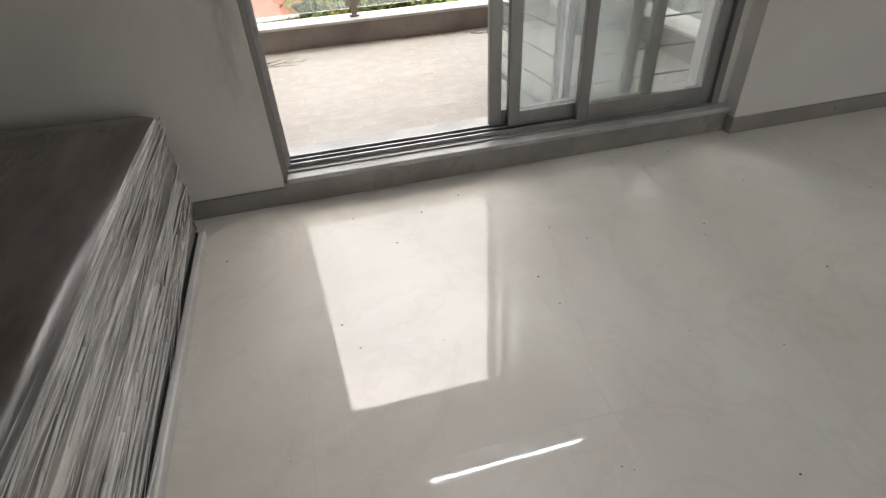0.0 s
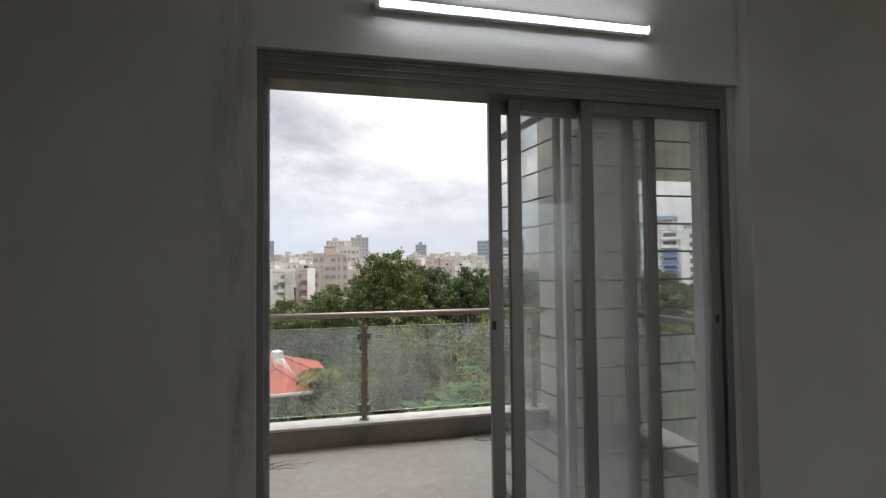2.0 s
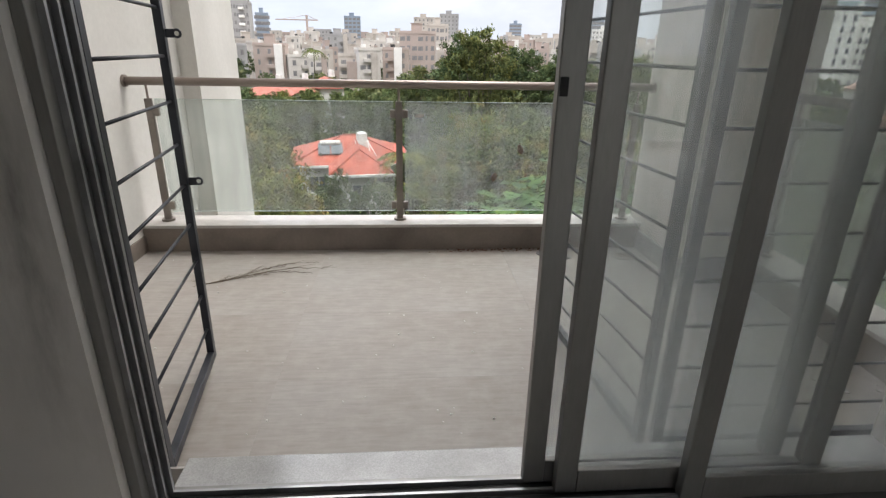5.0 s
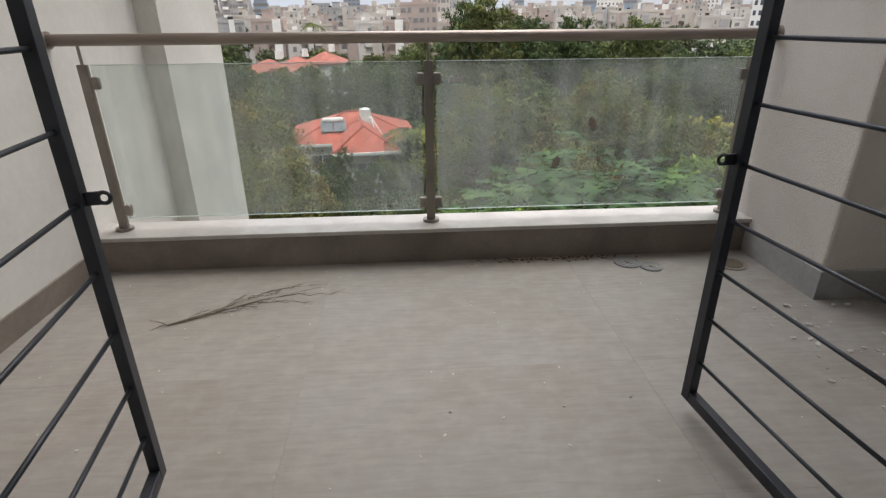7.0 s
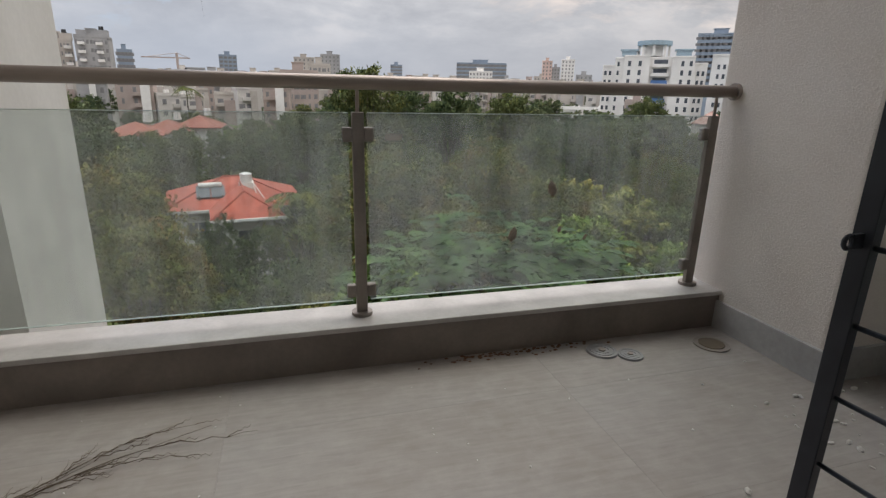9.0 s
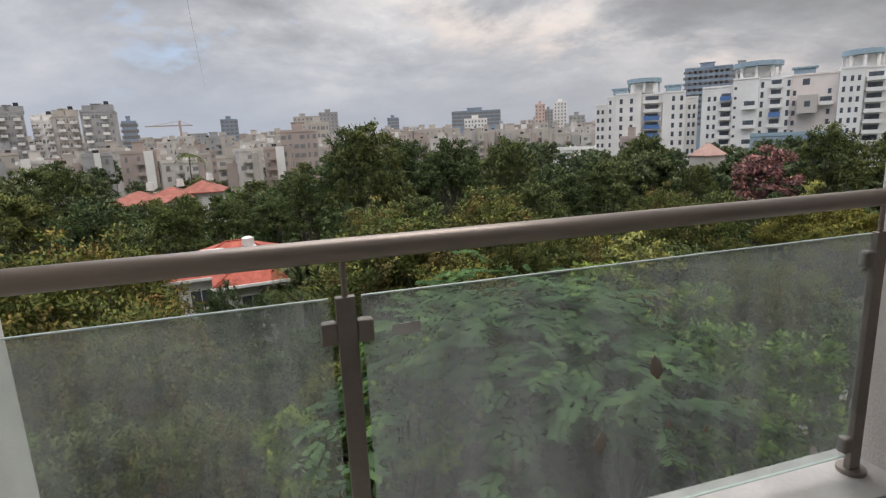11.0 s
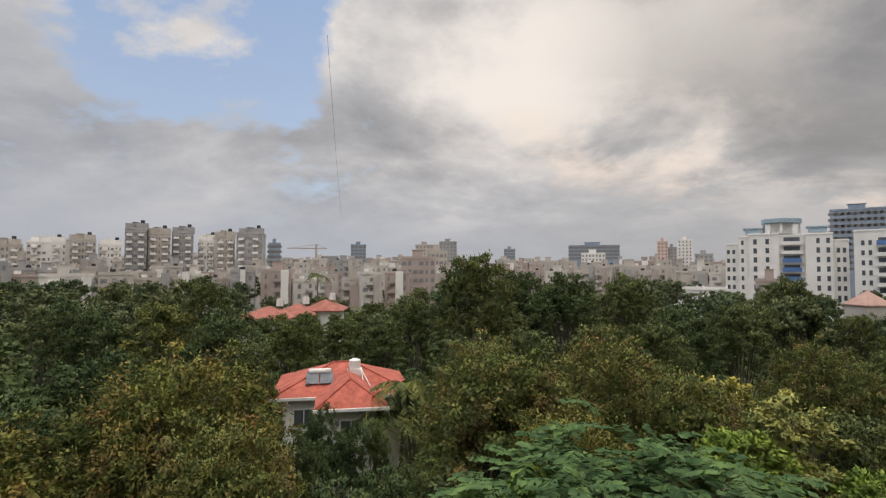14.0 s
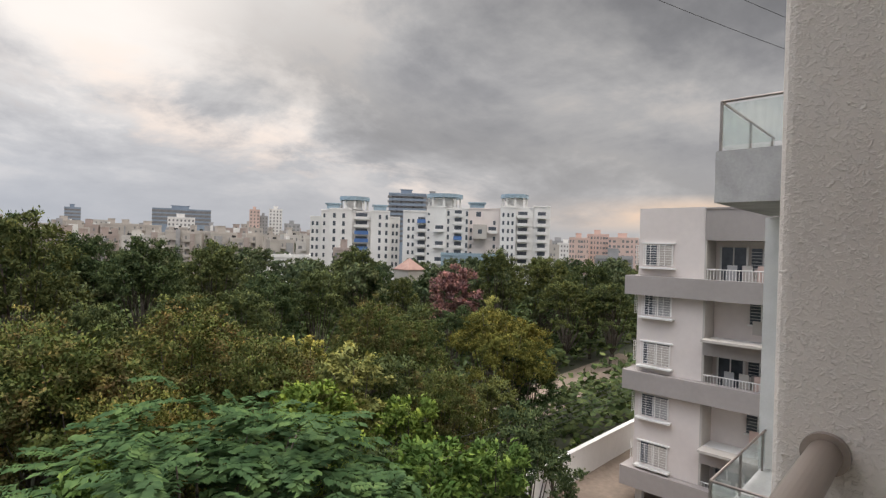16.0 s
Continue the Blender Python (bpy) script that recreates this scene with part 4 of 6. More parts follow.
def tree(name, label, seed, total, radius, crown, leaves, size, material, lobes=9, flat=1.0, fronds=False, airy=0.35):
    """A tapered trunk with limbs and a crown of leaf sprays gathered in uneven lobes."""
    rng = np.random.default_rng(seed)
    t = thing(name, label, "tree")
    lob = lobes_of(rng, radius, crown, lobes, flat)
    foot = total - crown
    bm = bmesh.new()
    fork = Vector((rng.uniform(-0.3, 0.3), rng.uniform(-0.3, 0.3), foot * 0.85))
    w = 0.018 * total
    rod(bm, (0, 0, 0), fork * 0.5 + Vector((0.1, -0.05, 0)), w * 1.25, w, n=8)
    rod(bm, fork * 0.5 + Vector((0.1, -0.05, 0)), fork, w, w * 0.8, n=8)
    for x, y, z, r in lob:
        mid = fork.lerp(Vector((x, y, foot + z)), 0.55) + Vector((0, 0, -0.3))
        rod(bm, fork, mid, w * 0.5, w * 0.32, n=6)
        rod(bm, mid, (x, y, foot + z + r * 0.3), w * 0.32, w * 0.08, n=5)
    part("trunk", bm, bark, t, "", True)
    pos, way, bulge = [], [], []
    tot = sum(r * r for *_, r in lob)
    for x, y, z, r in lob:
        n = int(leaves * r * r / tot)
        clumps = max(7, int(n / 75))
        d = rng.normal(size=(clumps, 3))
        d[:, 2] = np.abs(d[:, 2]) * 0.9 - 0.35
        d = unit(d)
        rad = r * rng.uniform(0.85 - airy, 1.2, (clumps, 1))
        c = np.array([x, y, foot + z]) + d * rad * np.array([1.1, 1.1, 0.8])
        k = rng.integers(0, clumps, n)
        off = rng.normal(size=(n, 3)) * r * 0.15 * np.array([1, 1, 0.55])
        pos.append(c[k] + off)
        bulge.append(d[k] * 0.45 + unit(off) * 0.75 + np.array([0, 0, 0.3]) + rng.normal(size=(n, 3)) * 0.12)
        way.append(d[k] * 0.8 + rng.normal(size=(n, 3)) * 0.6 + np.array([0, 0, 0.15]))
    pos, way, bulge = np.concatenate(pos), np.concatenate(way), unit(np.concatenate(bulge))
    if fronds:
        keep = rng.choice(len(pos), max(40, len(pos) // 22), replace=False)
        bulge = np.tile(unit(bulge[keep] * 0.6 + np.array([0, 0, 0.7])), (22, 1))
        P, D = pos[keep], way[keep] * np.array([1, 1, 0.25])
        D = unit(D)
        pp, ww = [], []
        for i in range(11):
            f = (i + 1) / 11
            q = P + D * size * 3.2 * f + np.array([0, 0, -0.55]) * size * f * f * 1.6
            side = unit(np.cross(D, np.array([0, 0, 1.0])))
            for sgn in (-1, 1):
                pp.append(q)
                ww.append(side * sgn + D * 0.45 + np.array([0, 0, -0.12]))
        v, f_ = blades(np.concatenate(pp), np.concatenate(ww), size * 0.95, size * 0.46, rng)
    else:
        v, f_ = blades(pos, way, size, size * 0.5, rng)
    ob = new("crown", tri_mesh("crown", v, turned(v, f_, bulge), material, bulge))
    ob.parent = t
    return t


OLIVE = "broad tree with olive leaves flushed brown"
TREES = {
    "olive_a": tree("tree", OLIVE, 1, 12.2, 5.0, 9.0, 27000, 0.205, leaf_olive, 22),
    "olive_b": tree("tree", OLIVE, 2, 11.6, 4.5, 8.6, 23000, 0.205, leaf_olive, 19),
    "bright": tree("tree", "young tree with fresh light-green leaves", 3, 9.5, 2.8, 7.0, 8500, 0.25, leaf_bright, 13),
    "feather": tree("tree", "flat-topped tree with feathery green fronds", 4, 10.4, 4.6, 5.0, 19000, 0.24, leaf_feather, 17, 0.7, True),
    "dark": tree("tree", "dense rounded tree with dark-green leaves", 5, 11.5, 3.9, 9.6, 12500, 0.26, leaf_dark, 16),
    "mid": tree("tree", "leafy garden tree with mid-green leaves", 6, 13.0, 4.6, 10.6, 13000, 0.29, leaf_mid, 17),
    "yellow": tree("tree", "small tree with pale yellow-green leaves", 7, 10.5, 2.6, 8.5, 8500, 0.23, leaf_yellow, 13),
    "gold": tree("tree", "spreading tree with golden-yellow leaves", 17, 11.6, 4.4, 8.0, 14000, 0.23, leaf_gold, 18),
    "tall": tree("tree", "tall spreading tree with dark-green leaves", 8, 17.0, 6.5, 11.5, 13000, 0.40, leaf_dark, 20, 0.9, airy=0.45),
    "tall_b": tree("tree", "tall open-crowned tree with green leaves", 9, 15.5, 5.6, 11.5, 12000, 0.40, leaf_mid, 18, airy=0.45),
    "pink": tree("tree", "large bougainvillea in pink bloom", 10, 10.5, 3.8, 7.2, 8000, 0.36, leaf_pink, 13),
    "far_a": tree("tree", "distant full-crowned tree with haze-paled green leaves", 11, 14.5, 5.8, 12.0, 5400, 0.58, leaf_far_hazed, 15, airy=0.4),
    "far_b": tree("tree", "distant rounded tree with haze-paled green leaves", 12, 13.0, 5.0, 11.0, 4600, 0.56, leaf_far_hazed, 13, airy=0.4),
}
HEIGHTS = {"olive_a": 12.2, "olive_b": 11.6, "bright": 9.5, "feather": 10.4, "dark": 11.5, "mid": 13.0, "yellow": 10.5, "gold": 11.6, "tall": 17.0, "tall_b": 15.5, "pink": 10.5, "far_a": 14.5, "far_b": 13.0}
first = {}


def plant(kind, az, dist, top, wide=1.0, turn=0.0):
    """Stand a tree of a kind on the ground at a bearing and distance, its top at a height in degrees."""
    x, y = far_at(az, dist)
    h = (high(top, dist) - GZ) / HEIGHTS[kind]
    m = pose(x, y, GZ, 0, 0, turn) @ Matrix.Diagonal((h * wide, h * wide, h, 1))
    if kind not in first:
        TREES[kind].matrix_basis = m
        first[kind] = True
        return
    ob = copy_thing(TREES[kind], pose(x, y, GZ, 0, 0, turn))
    ob.scale = (h * wide, h * wide, h)


NEAR = [
    ("feather", 24, 15.5, -17.0, 1.2), ("bright", 10, 14.5, -22, 0.9), ("bright", 16, 17.5, -20, 0.9), ("bright", 53, 19, -20.5, 0.9), ("bright", 33, 20, -15.5, 1.0),
    ("olive_a", -22, 22, -9.5, 0.92), ("olive_b", -26.5, 25, -10.5, 1.0), ("olive_b", -17.5, 18.5, -14.5, 0.75), ("olive_a", 8.5, 28, -8.2, 0.85), ("olive_b", 12.5, 25, -8.6, 1.0),
    ("olive_a", 21, 29, -7.6, 0.95), ("olive_b", 28.5, 27, -9.6, 0.85), ("olive_b", 17, 21, -14, 0.8), ("yellow", 32, 30, -9.5, 1.0), ("yellow", 36, 26, -12, 1.0),
    ("dark", -8.5, 17, -22, 0.8), ("dark", -3.5, 19, -21, 0.8), ("dark", -6.2, 29, -15.6, 0.6), ("dark", -9.2, 32, -13.6, 0.55), ("dark", -3.0, 32, -15.6, 0.5), ("dark", -1, 23, -19.5, 0.75), ("dark", -10.0, 26, -16.0, 0.55), ("mid", 40, 30, -12.0, 0.9),
    ("olive_b", 47.0, 28, -13.0, 0.75), ("bright", 43.5, 23, -16.5, 0.9), ("mid", 52, 31, -14.0, 0.8), ("olive_b", 43.0, 37, -8.0, 0.8), ("yellow", 51.5, 46, -5.2, 0.7),
    ("olive_a", 39, 40, -6.8, 0.8), ("mid", 44, 45, -6.4, 0.75), ("pink", 47.5, 62, -3.1, 0.95), ("dark", 47.6, 56, -6.5, 0.9), ("gold", 55.0, 44, -7.4, 0.8),
    ("mid", 59.5, 72, -3.4, 1.1), ("tall_b", 62, 78, -1.8, 0.85), ("dark", 55.8, 38, -10.5, 0.9), ("bright", 61, 40, -19.0, 0.9), ("dark", -30, 34, -7.5, 1.0),
    ("dark", -36, 28, -9.5, 1.0), ("olive_b", -39, 23, -12, 1.0), ("bright", -31, 16, -24, 0.9), ("bright", -5, 13, -30, 0.8), ("dark", 37, 17, -24, 0.9),
    ("dark", 47, 17.5, -25, 0.9), ("mid", -24, 15, -25, 0.8), ("olive_b", -16, 14, -26, 0.7), ("dark", 41, 20, -20, 0.9), ("mid", 2, 17, -24, 0.75),
    ("mid", -45, 30, -9, 1.0), ("dark", -52, 28, -9, 1.0), ("dark", 0.8, 37, -10.5, 0.7), ("mid", -16.5, 38, -7.2, 0.7), ("tall_b", 8, 54, 0.6, 0.8),
    ("tall", 6.5, 62, 1.6, 0.7), ("tall", 17, 66, 0.0, 0.8), ("tall_b", 23, 60, -1.2, 0.8), ("tall", 12, 75, 0.2, 0.8), ("dark", 29, 55, -3.5, 0.9),
    ("mid", 33, 58, -3.0, 0.9), ("tall_b", 37, 90, -1.0, 0.9), ("dark", 38, 80, -2.6, 1.0), ("dark", 42.4, 96, -3.5, 0.8), ("dark", 44.6, 88, -2.6, 0.7), ("dark", -14.6, 76, -4.6, 0.7), ("mid", -10.0, 78, -4.5, 0.6), ("mid", -12.4, 70, -5.0, 0.6), ("yellow", 37, 25, -10.5, 1.0), ("gold", 51.5, 43, -6.6, 0.9), ("gold", 54.0, 37, -9.0, 0.85), ("mid", 58.5, 33, -20.5, 0.7), ("mid", 64.0, 74, -3.4, 1.0), ("dark", 60.0, 30, -22.5, 0.8), ("bright", 46.0, 16, -21.5, 1.05), ("dark", 55.5, 24, -17.0, 0.9), ("mid", 26, 45, -5.2, 0.85), ("mid", 20, 46, -5.5, 0.85),
    ("mid", 13, 44, -6.2, 0.85), ("dark", 7, 46, -6.8, 0.85), ("dark", -2.5, 55, -5.0, 0.9), ("mid", -7, 58, -5.2, 0.9), ("dark", -12, 52, -4.6, 0.9),
    ("dark", -18, 48, -4.2, 1.0), ("tall_b", -20, 70, -1.4, 0.8), ("mid", -24, 56, -3.2, 1.0), ("dark", -30, 60, -2.6, 1.0), ("mid", 1, 66, -3.2, 0.9), ("tall_b", 52, 75, -1.0, 0.8), ("mid", 57, 80, -1.0, 0.9),
]
trng = random.Random(21)
for kind, az, dist, top, wide in NEAR:
    plant(kind, az, dist, top, wide, trng.uniform(0, 360))
for az in (-16, -13, -10.5, -7.5, -5, -2):
    plant("mid" if az % 2 else "far_b", az, 80 + (az * 7 % 5), -4.2 - (az * 3 % 4) * 0.2, 0.8, az * 31)
# the belt of trees behind, thinning towards the city
for ring, (dist, step, low, top) in enumerate(((78, 5.0, -3.0, -1.2), (98, 4.4, -2.4, -0.7), (122, 3.8, -1.9, -0.5), (150, 3.4, -1.6, -0.3), (200, 4.6, -1.1, -0.1), (262, 4.2, -0.6, 0.25))):
    az = -48.0 + ring
    while az < (70 if ring < 4 else 30):
        az += step * trng.uniform(0.75, 1.3)
        lift = trng.uniform(low, top) + (-1.6 if -16 < az < 1 else 0)
        if ring < 2 and 39.0 < az < 46.0:
            lift = min(lift, -3.6)
        if ring < 2 and -17 < az < -4:
            continue
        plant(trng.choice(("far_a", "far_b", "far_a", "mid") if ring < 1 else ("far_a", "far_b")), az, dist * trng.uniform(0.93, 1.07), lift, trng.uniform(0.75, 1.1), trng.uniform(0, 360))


def undergrowth():
    """Scrub that hides the earth under the trees, in low mounds."""
    g = np.random.default_rng(77)
    n = 120000
    az = np.radians(g.uniform(-55, 72, n))
    d = 9 + 140 * g.uniform(0, 1, n) ** 1.5
    x, y = EYE.x + d * np.sin(az), EYE.y + d * np.cos(az)
    keep = ~((x > 22) & (y < 22)) & (y > 7) & ~((np.abs(y - 33 - 2.0 * np.sin((x - 55) / 22)) < 3.4) & (x > 33))
    keep &= ~((np.abs(x + 3.1) < 4.6) & (np.abs(y - 43.5) < 4.4))
    x, y, d = x[keep], y[keep], d[keep]
    mound = 1.7 + 1.1 * np.sin(x * 0.9 + 1.3 * np.sin(y * 0.5)) + 0.9 * np.sin(y * 1.1 + x * 0.35)
    z = GZ + (np.maximum(0.2, mound) + d * 0.02) * np.sqrt(g.uniform(0, 1, len(x)))
    way = np.stack([g.normal(size=len(x)), g.normal(size=len(x)), 0.5 + 0.4 * g.normal(size=len(x))], 1)
    v, f = blades(np.stack([x, y, z], 1), way, 0.45 + 0.009 * d[:, None], 0.28 + 0.006 * d[:, None], g)
    ob = new("undergrowth", tri_mesh("undergrowth", v, f, leaf_dark))
    tagged(ob, "dark green scrub and bushes under the trees", "undergrowth", kind="stuff")


undergrowth()


def palm(az, dist, top):
    x, y = far_at(az, dist)
    h = high(top, dist) - GZ
    t = thing("palm_tree", "coconut palm with arching fronds", "palm tree", (x, y, GZ))
    prng = np.random.default_rng(int(az * 10) + 500)
    bm = bmesh.new()
    for i in range(6):
        rod(bm, (0.06 * i, 0, (h - 1.6) * i / 6), (0.06 * (i + 1), 0, (h - 1.6) * (i + 1) / 6), 0.17 - 0.012 * i, 0.158 - 0.012 * i, n=8)
    part("trunk", bm, bark, t, "", True)
    for k in range(13):
        a = 2 * math.pi * k / 13 + prng.uniform(-0.2, 0.2)
        rise = prng.uniform(0.1, 1.1)
        o = np.array([0.36, 0, h - 1.6])
        d = np.array([math.cos(a), math.sin(a), 0])
        pp, ww = [], []
        for i in range(26):
            f = i / 25
            q = o + d * 2.9 * f + np.array([0, 0, 1.0]) * (rise * 1.9 * f - 2.3 * f * f)
            for sgn in (-1, 1):
                pp.append(q)
                ww.append(np.cross(d, [0, 0, 1]) * sgn + d * 0.5 + np.array([0, 0, -0.55]))
        v, f_ = blades(np.array(pp), np.array(ww), 0.75, 0.09, prng)
        ob = new("frond", tri_mesh("frond", v, f_, leaf_mid))
        ob.parent = t


palm(-0.6, 36, -9.2)
palm(-3.4, 35, -12.5)
palm(-9.5, 130, 0.4)


# ---- the red-roofed house ----
def hip_roof(bm, x0, y0, x1, y1, z0, z1, ridge_y=False):
    """A hipped roof with its ridge along the longer side, with an eave board's thickness."""
    if x1 - x0 >= y1 - y0:
        k = (y1 - y0) / 2
        r = [(x0 + k, (y0 + y1) / 2, z1), (x1 - k, (y0 + y1) / 2, z1)]
    else:
        k = (x1 - x0) / 2
        r = [((x0 + x1) / 2, y0 + k, z1), ((x0 + x1) / 2, y1 - k, z1)]
    lo = [bm.verts.new(p) for p in ((x0, y0, z0 - 0.15), (x1, y0, z0 - 0.15), (x1, y1, z0 - 0.15), (x0, y1, z0 - 0.15))]
    c = [bm.verts.new(p) for p in ((x0, y0, z0), (x1, y0, z0), (x1, y1, z0), (x0, y1, z0))]
    a, b_ = [bm.verts.new(p) for p in r]
    for i in range(4):
        bm.faces.new((lo[i], lo[(i + 1) % 4], c[(i + 1) % 4], c[i]))
    bm.faces.new(lo[::-1])
    if x1 - x0 >= y1 - y0:
        for f in ((c[0], c[1], b_, a), (c[1], c[2], b_), (c[2], c[3], a, b_), (c[3], c[0], a)):
            bm.faces.new(f)
    else:
        for f in ((c[0], c[1], a), (c[1], c[2], b_, a), (c[2], c[3], b_), (c[3], c[0], a, b_)):
            bm.faces.new(f)


def window(parent, x, y, z, w, h, pane, frame_m, turn=0.0, name="window"):
    """A window on a wall that faces -y: frame, sill and a set-back pane."""
    wnd = new(name)
    wnd.parent = parent
    wnd.matrix_basis = pose(x, y, z, 0, 0, turn)
    part("pane", boxes((-w / 2, -0.02, 0, w / 2, 0.03, h)), pane, wnd)
    bm = boxes((-w / 2 - 0.08, -0.08, -0.1, w / 2 + 0.08, 0.03, 0), (-w / 2 - 0.06, -0.06, h, w / 2 + 0.06, 0.03, h + 0.07), (-0.03, -0.05, 0, 0.03, 0.0, h))
    part("frame", bm, frame_m, wnd)
    return wnd


def villa():
    x, y = far_at(-5.6, 41)
    t = thing("villa", "white two-storey villa with a bright red hipped roof", "house", (x, y, GZ), turn=8)
    zt = high(-12.7, 38) - GZ
    zr = high(-9.6, 41) - GZ
    part("wall", boxes((-4.8, -2.6, 0, 3.4, 4.5, zt - 0.1), (-1.9, -5.9, 0, 1.3, -2.6, zt - 0.1)), white_wall, t)
    bm = bmesh.new()
    hip_roof(bm, -5.6, -3.2, 4.2, 5.2, zt, zr)
    part("roof", bm, roof_red, t, "bright red tiled roof")
    bm = bmesh.new()
    hip_roof(bm, -2.6, -6.7, 2.0, 0.6, zt - 0.02, zr - 0.25)
    part("front_roof", bm, roof_red, t, "bright red tiled roof")
    for wx, wy in ((-3.4, -2.6), (-0.3, -5.9)):
        window(t, wx, wy, zt - 2.2, 1.3, 1.2, far_pane, white_wall)
    # ridge caps
    bm = bmesh.new()
    rod(bm, (-2.6, -6.7, zt), (-0.3, -4.4, zr - 0.23), 0.07, n=6)
    rod(bm, (2.0, -6.7, zt), (-0.3, -4.4, zr - 0.23), 0.07, n=6)
    rod(bm, (-0.3, -4.4, zr - 0.23), (-0.3, -0.2, zr - 0.23), 0.07, n=6)
    rod(bm, (-5.6, -3.2, zt + 0.02), (-1.4, 1.0, zr + 0.02), 0.07, n=6)
    rod(bm, (4.2, -3.2, zt + 0.02), (0.0, 1.0, zr + 0.02), 0.07, n=6)
    rod(bm, (-1.4, 1.0, zr + 0.02), (0.0, 1.0, zr + 0.02), 0.07, n=6)
    for gx0, gx1, gy in ((-2.7, 2.1, -6.7), (-5.7, -2.6, -3.2), (2.0, 4.3, -3.2)):
        part("gutter", boxes((gx0, gy - 0.12, zt - 0.2, gx1, gy, zt - 0.02)), tank_white, t, "white eaves gutter")
    part("ridge_cap", bm, roof_red, t)
    tank = thing("water_tank", "white plastic water tank on the red roof", "water tank", (x + 0.2, y - 0.4, GZ + zr - 0.45))
    part("stand", boxes((-0.5, -0.5, -0.4, 0.5, 0.5, 0.2)), white_wall, tank)
    bm = bmesh.new()
    bmesh.ops.create_cone(bm, cap_ends=True, segments=20, radius1=0.45, radius2=0.43, depth=0.6, matrix=Matrix.Translation((0, 0, 0.5)))
    bmesh.ops.create_cone(bm, cap_ends=True, segments=20, radius1=0.43, radius2=0.2, depth=0.1, matrix=Matrix.Translation((0, 0, 0.85)))
    part("drum", bm, tank_white, tank)
    part("pipe", rods(((0.5, -0.3, 0.2), (1.5, -2.6, -0.9), 0.03), ((0.5, -0.3, 0.2), (0.9, -2.4, -0.75), 0.03)), tank_white, tank)
    heater = thing("solar_heater", "solar water heater with a white drum on the red roof", "solar heater", (x - 2.2, y - 1.5, GZ + zr - 0.72), turn=8)
    part("drum", rods(((-0.8, 0.55, 0.36), (0.8, 0.55, 0.36), 0.2), n=18), tank_white, heater, "", True)
    bm = bmesh.new()
    for k in (-1, 1):
        vs = box(bm, k * 0.5 - 0.46, -1.0, -0.04, k * 0.5 + 0.46, 0.6, 0.04)
        bmesh.ops.rotate(bm, verts=vs, cent=(0, 0.5, 0.3), matrix=Matrix.Rotation(radians(23), 3, "X"))
        bmesh.ops.translate(bm, verts=vs, vec=(0, 0, 0.25))
    part("stand", boxes((-0.8, 0.45, -0.5, -0.72, 0.65, 0.25), (0.72, 0.45, -0.5, 0.8, 0.65, 0.25), (-0.8, -0.9, -0.75, -0.72, -0.8, -0.1), (0.72, -0.9, -0.75, 0.8, -0.8, -0.1)), post_steel, heater)
    part("collector", bm, solar_glass, heater, "dark glass collector panels")


villa()
for az, dist, w, el in ((-14.2, 92, 7.5, -3.5), (-11.4, 96, 6.5, -3.3), (-8.6, 98, 6.0, -2.9)):
    x, y = far_at(az, dist)
    t = thing("row_house", "white house with a red tiled roof among trees", "house", (x, y, GZ), group="red-roofed houses")
    zt = high(el, dist) - GZ
    part("wall", boxes((-w / 2, -4, 0, w / 2, 4, zt - 1.7)), white_wall, t)
    bm = bmesh.new()
    hip_roof(bm, -w / 2 - 0.7, -4.7, w / 2 + 0.7, 4.7, zt - 1.7, zt)
    part("roof", bm, roof_old, t, "weathered red tiled roof")
    bm = bmesh.new()
    bmesh.ops.create_cone(bm, cap_ends=True, segments=14, radius1=0.6, radius2=0.5, depth=1.2, matrix=Matrix.Translation((w * 0.2, 1, zt + 0.5)))
    part("water_tank", bm, tank_white, t)

# ---- the city ----
def shared(name, build, material):
    return mesh_of(build, name, material)


PANES = {m_.name: mesh_of(boxes((-0.5, -0.12, 0, 0.5, 0.1, 1)), "pane_" + m_.name, m_) for m_ in (far_pane, far_pane_hazed, far_pane_blue)}
SILLS = mesh_of(boxes((-0.62, -0.35, -0.12, 0.62, 0.1, 0.0), (-0.62, -0.3, 1.0, 0.62, 0.1, 1.1)), "ledge", white_wall)


def facade(parent, cols, storeys, x0, dx, y, z0, dz, w, h, turn=0.0, pane=far_pane, skip=0.0, ledge=True, rng=random.Random(1)):
    """Windows in rows and columns, each an object of its own."""
    rot = pose(0, 0, 0, 0, 0, turn)
    wide = [rng.choice((0.6, 0.8, 1.0, 1.45)) if skip else 1.0 for i in range(cols)]
    for i in range(cols):
        for k in range(storeys):
            if rng.random() < skip:
                continue
            p = rot @ Vector((x0 + i * dx, y, z0 + k * dz))
            ob = new("window", PANES[pane.name])
            ob.parent = parent
            ob.matrix_basis = pose(*p, 0, 0, turn) @ Matrix.Diagonal((w * wide[i], 1, h * (0.9 if wide[i] > 1 else 1.05), 1))
            if ledge:
                sl = new("ledge", SILLS)
                sl.parent = ob


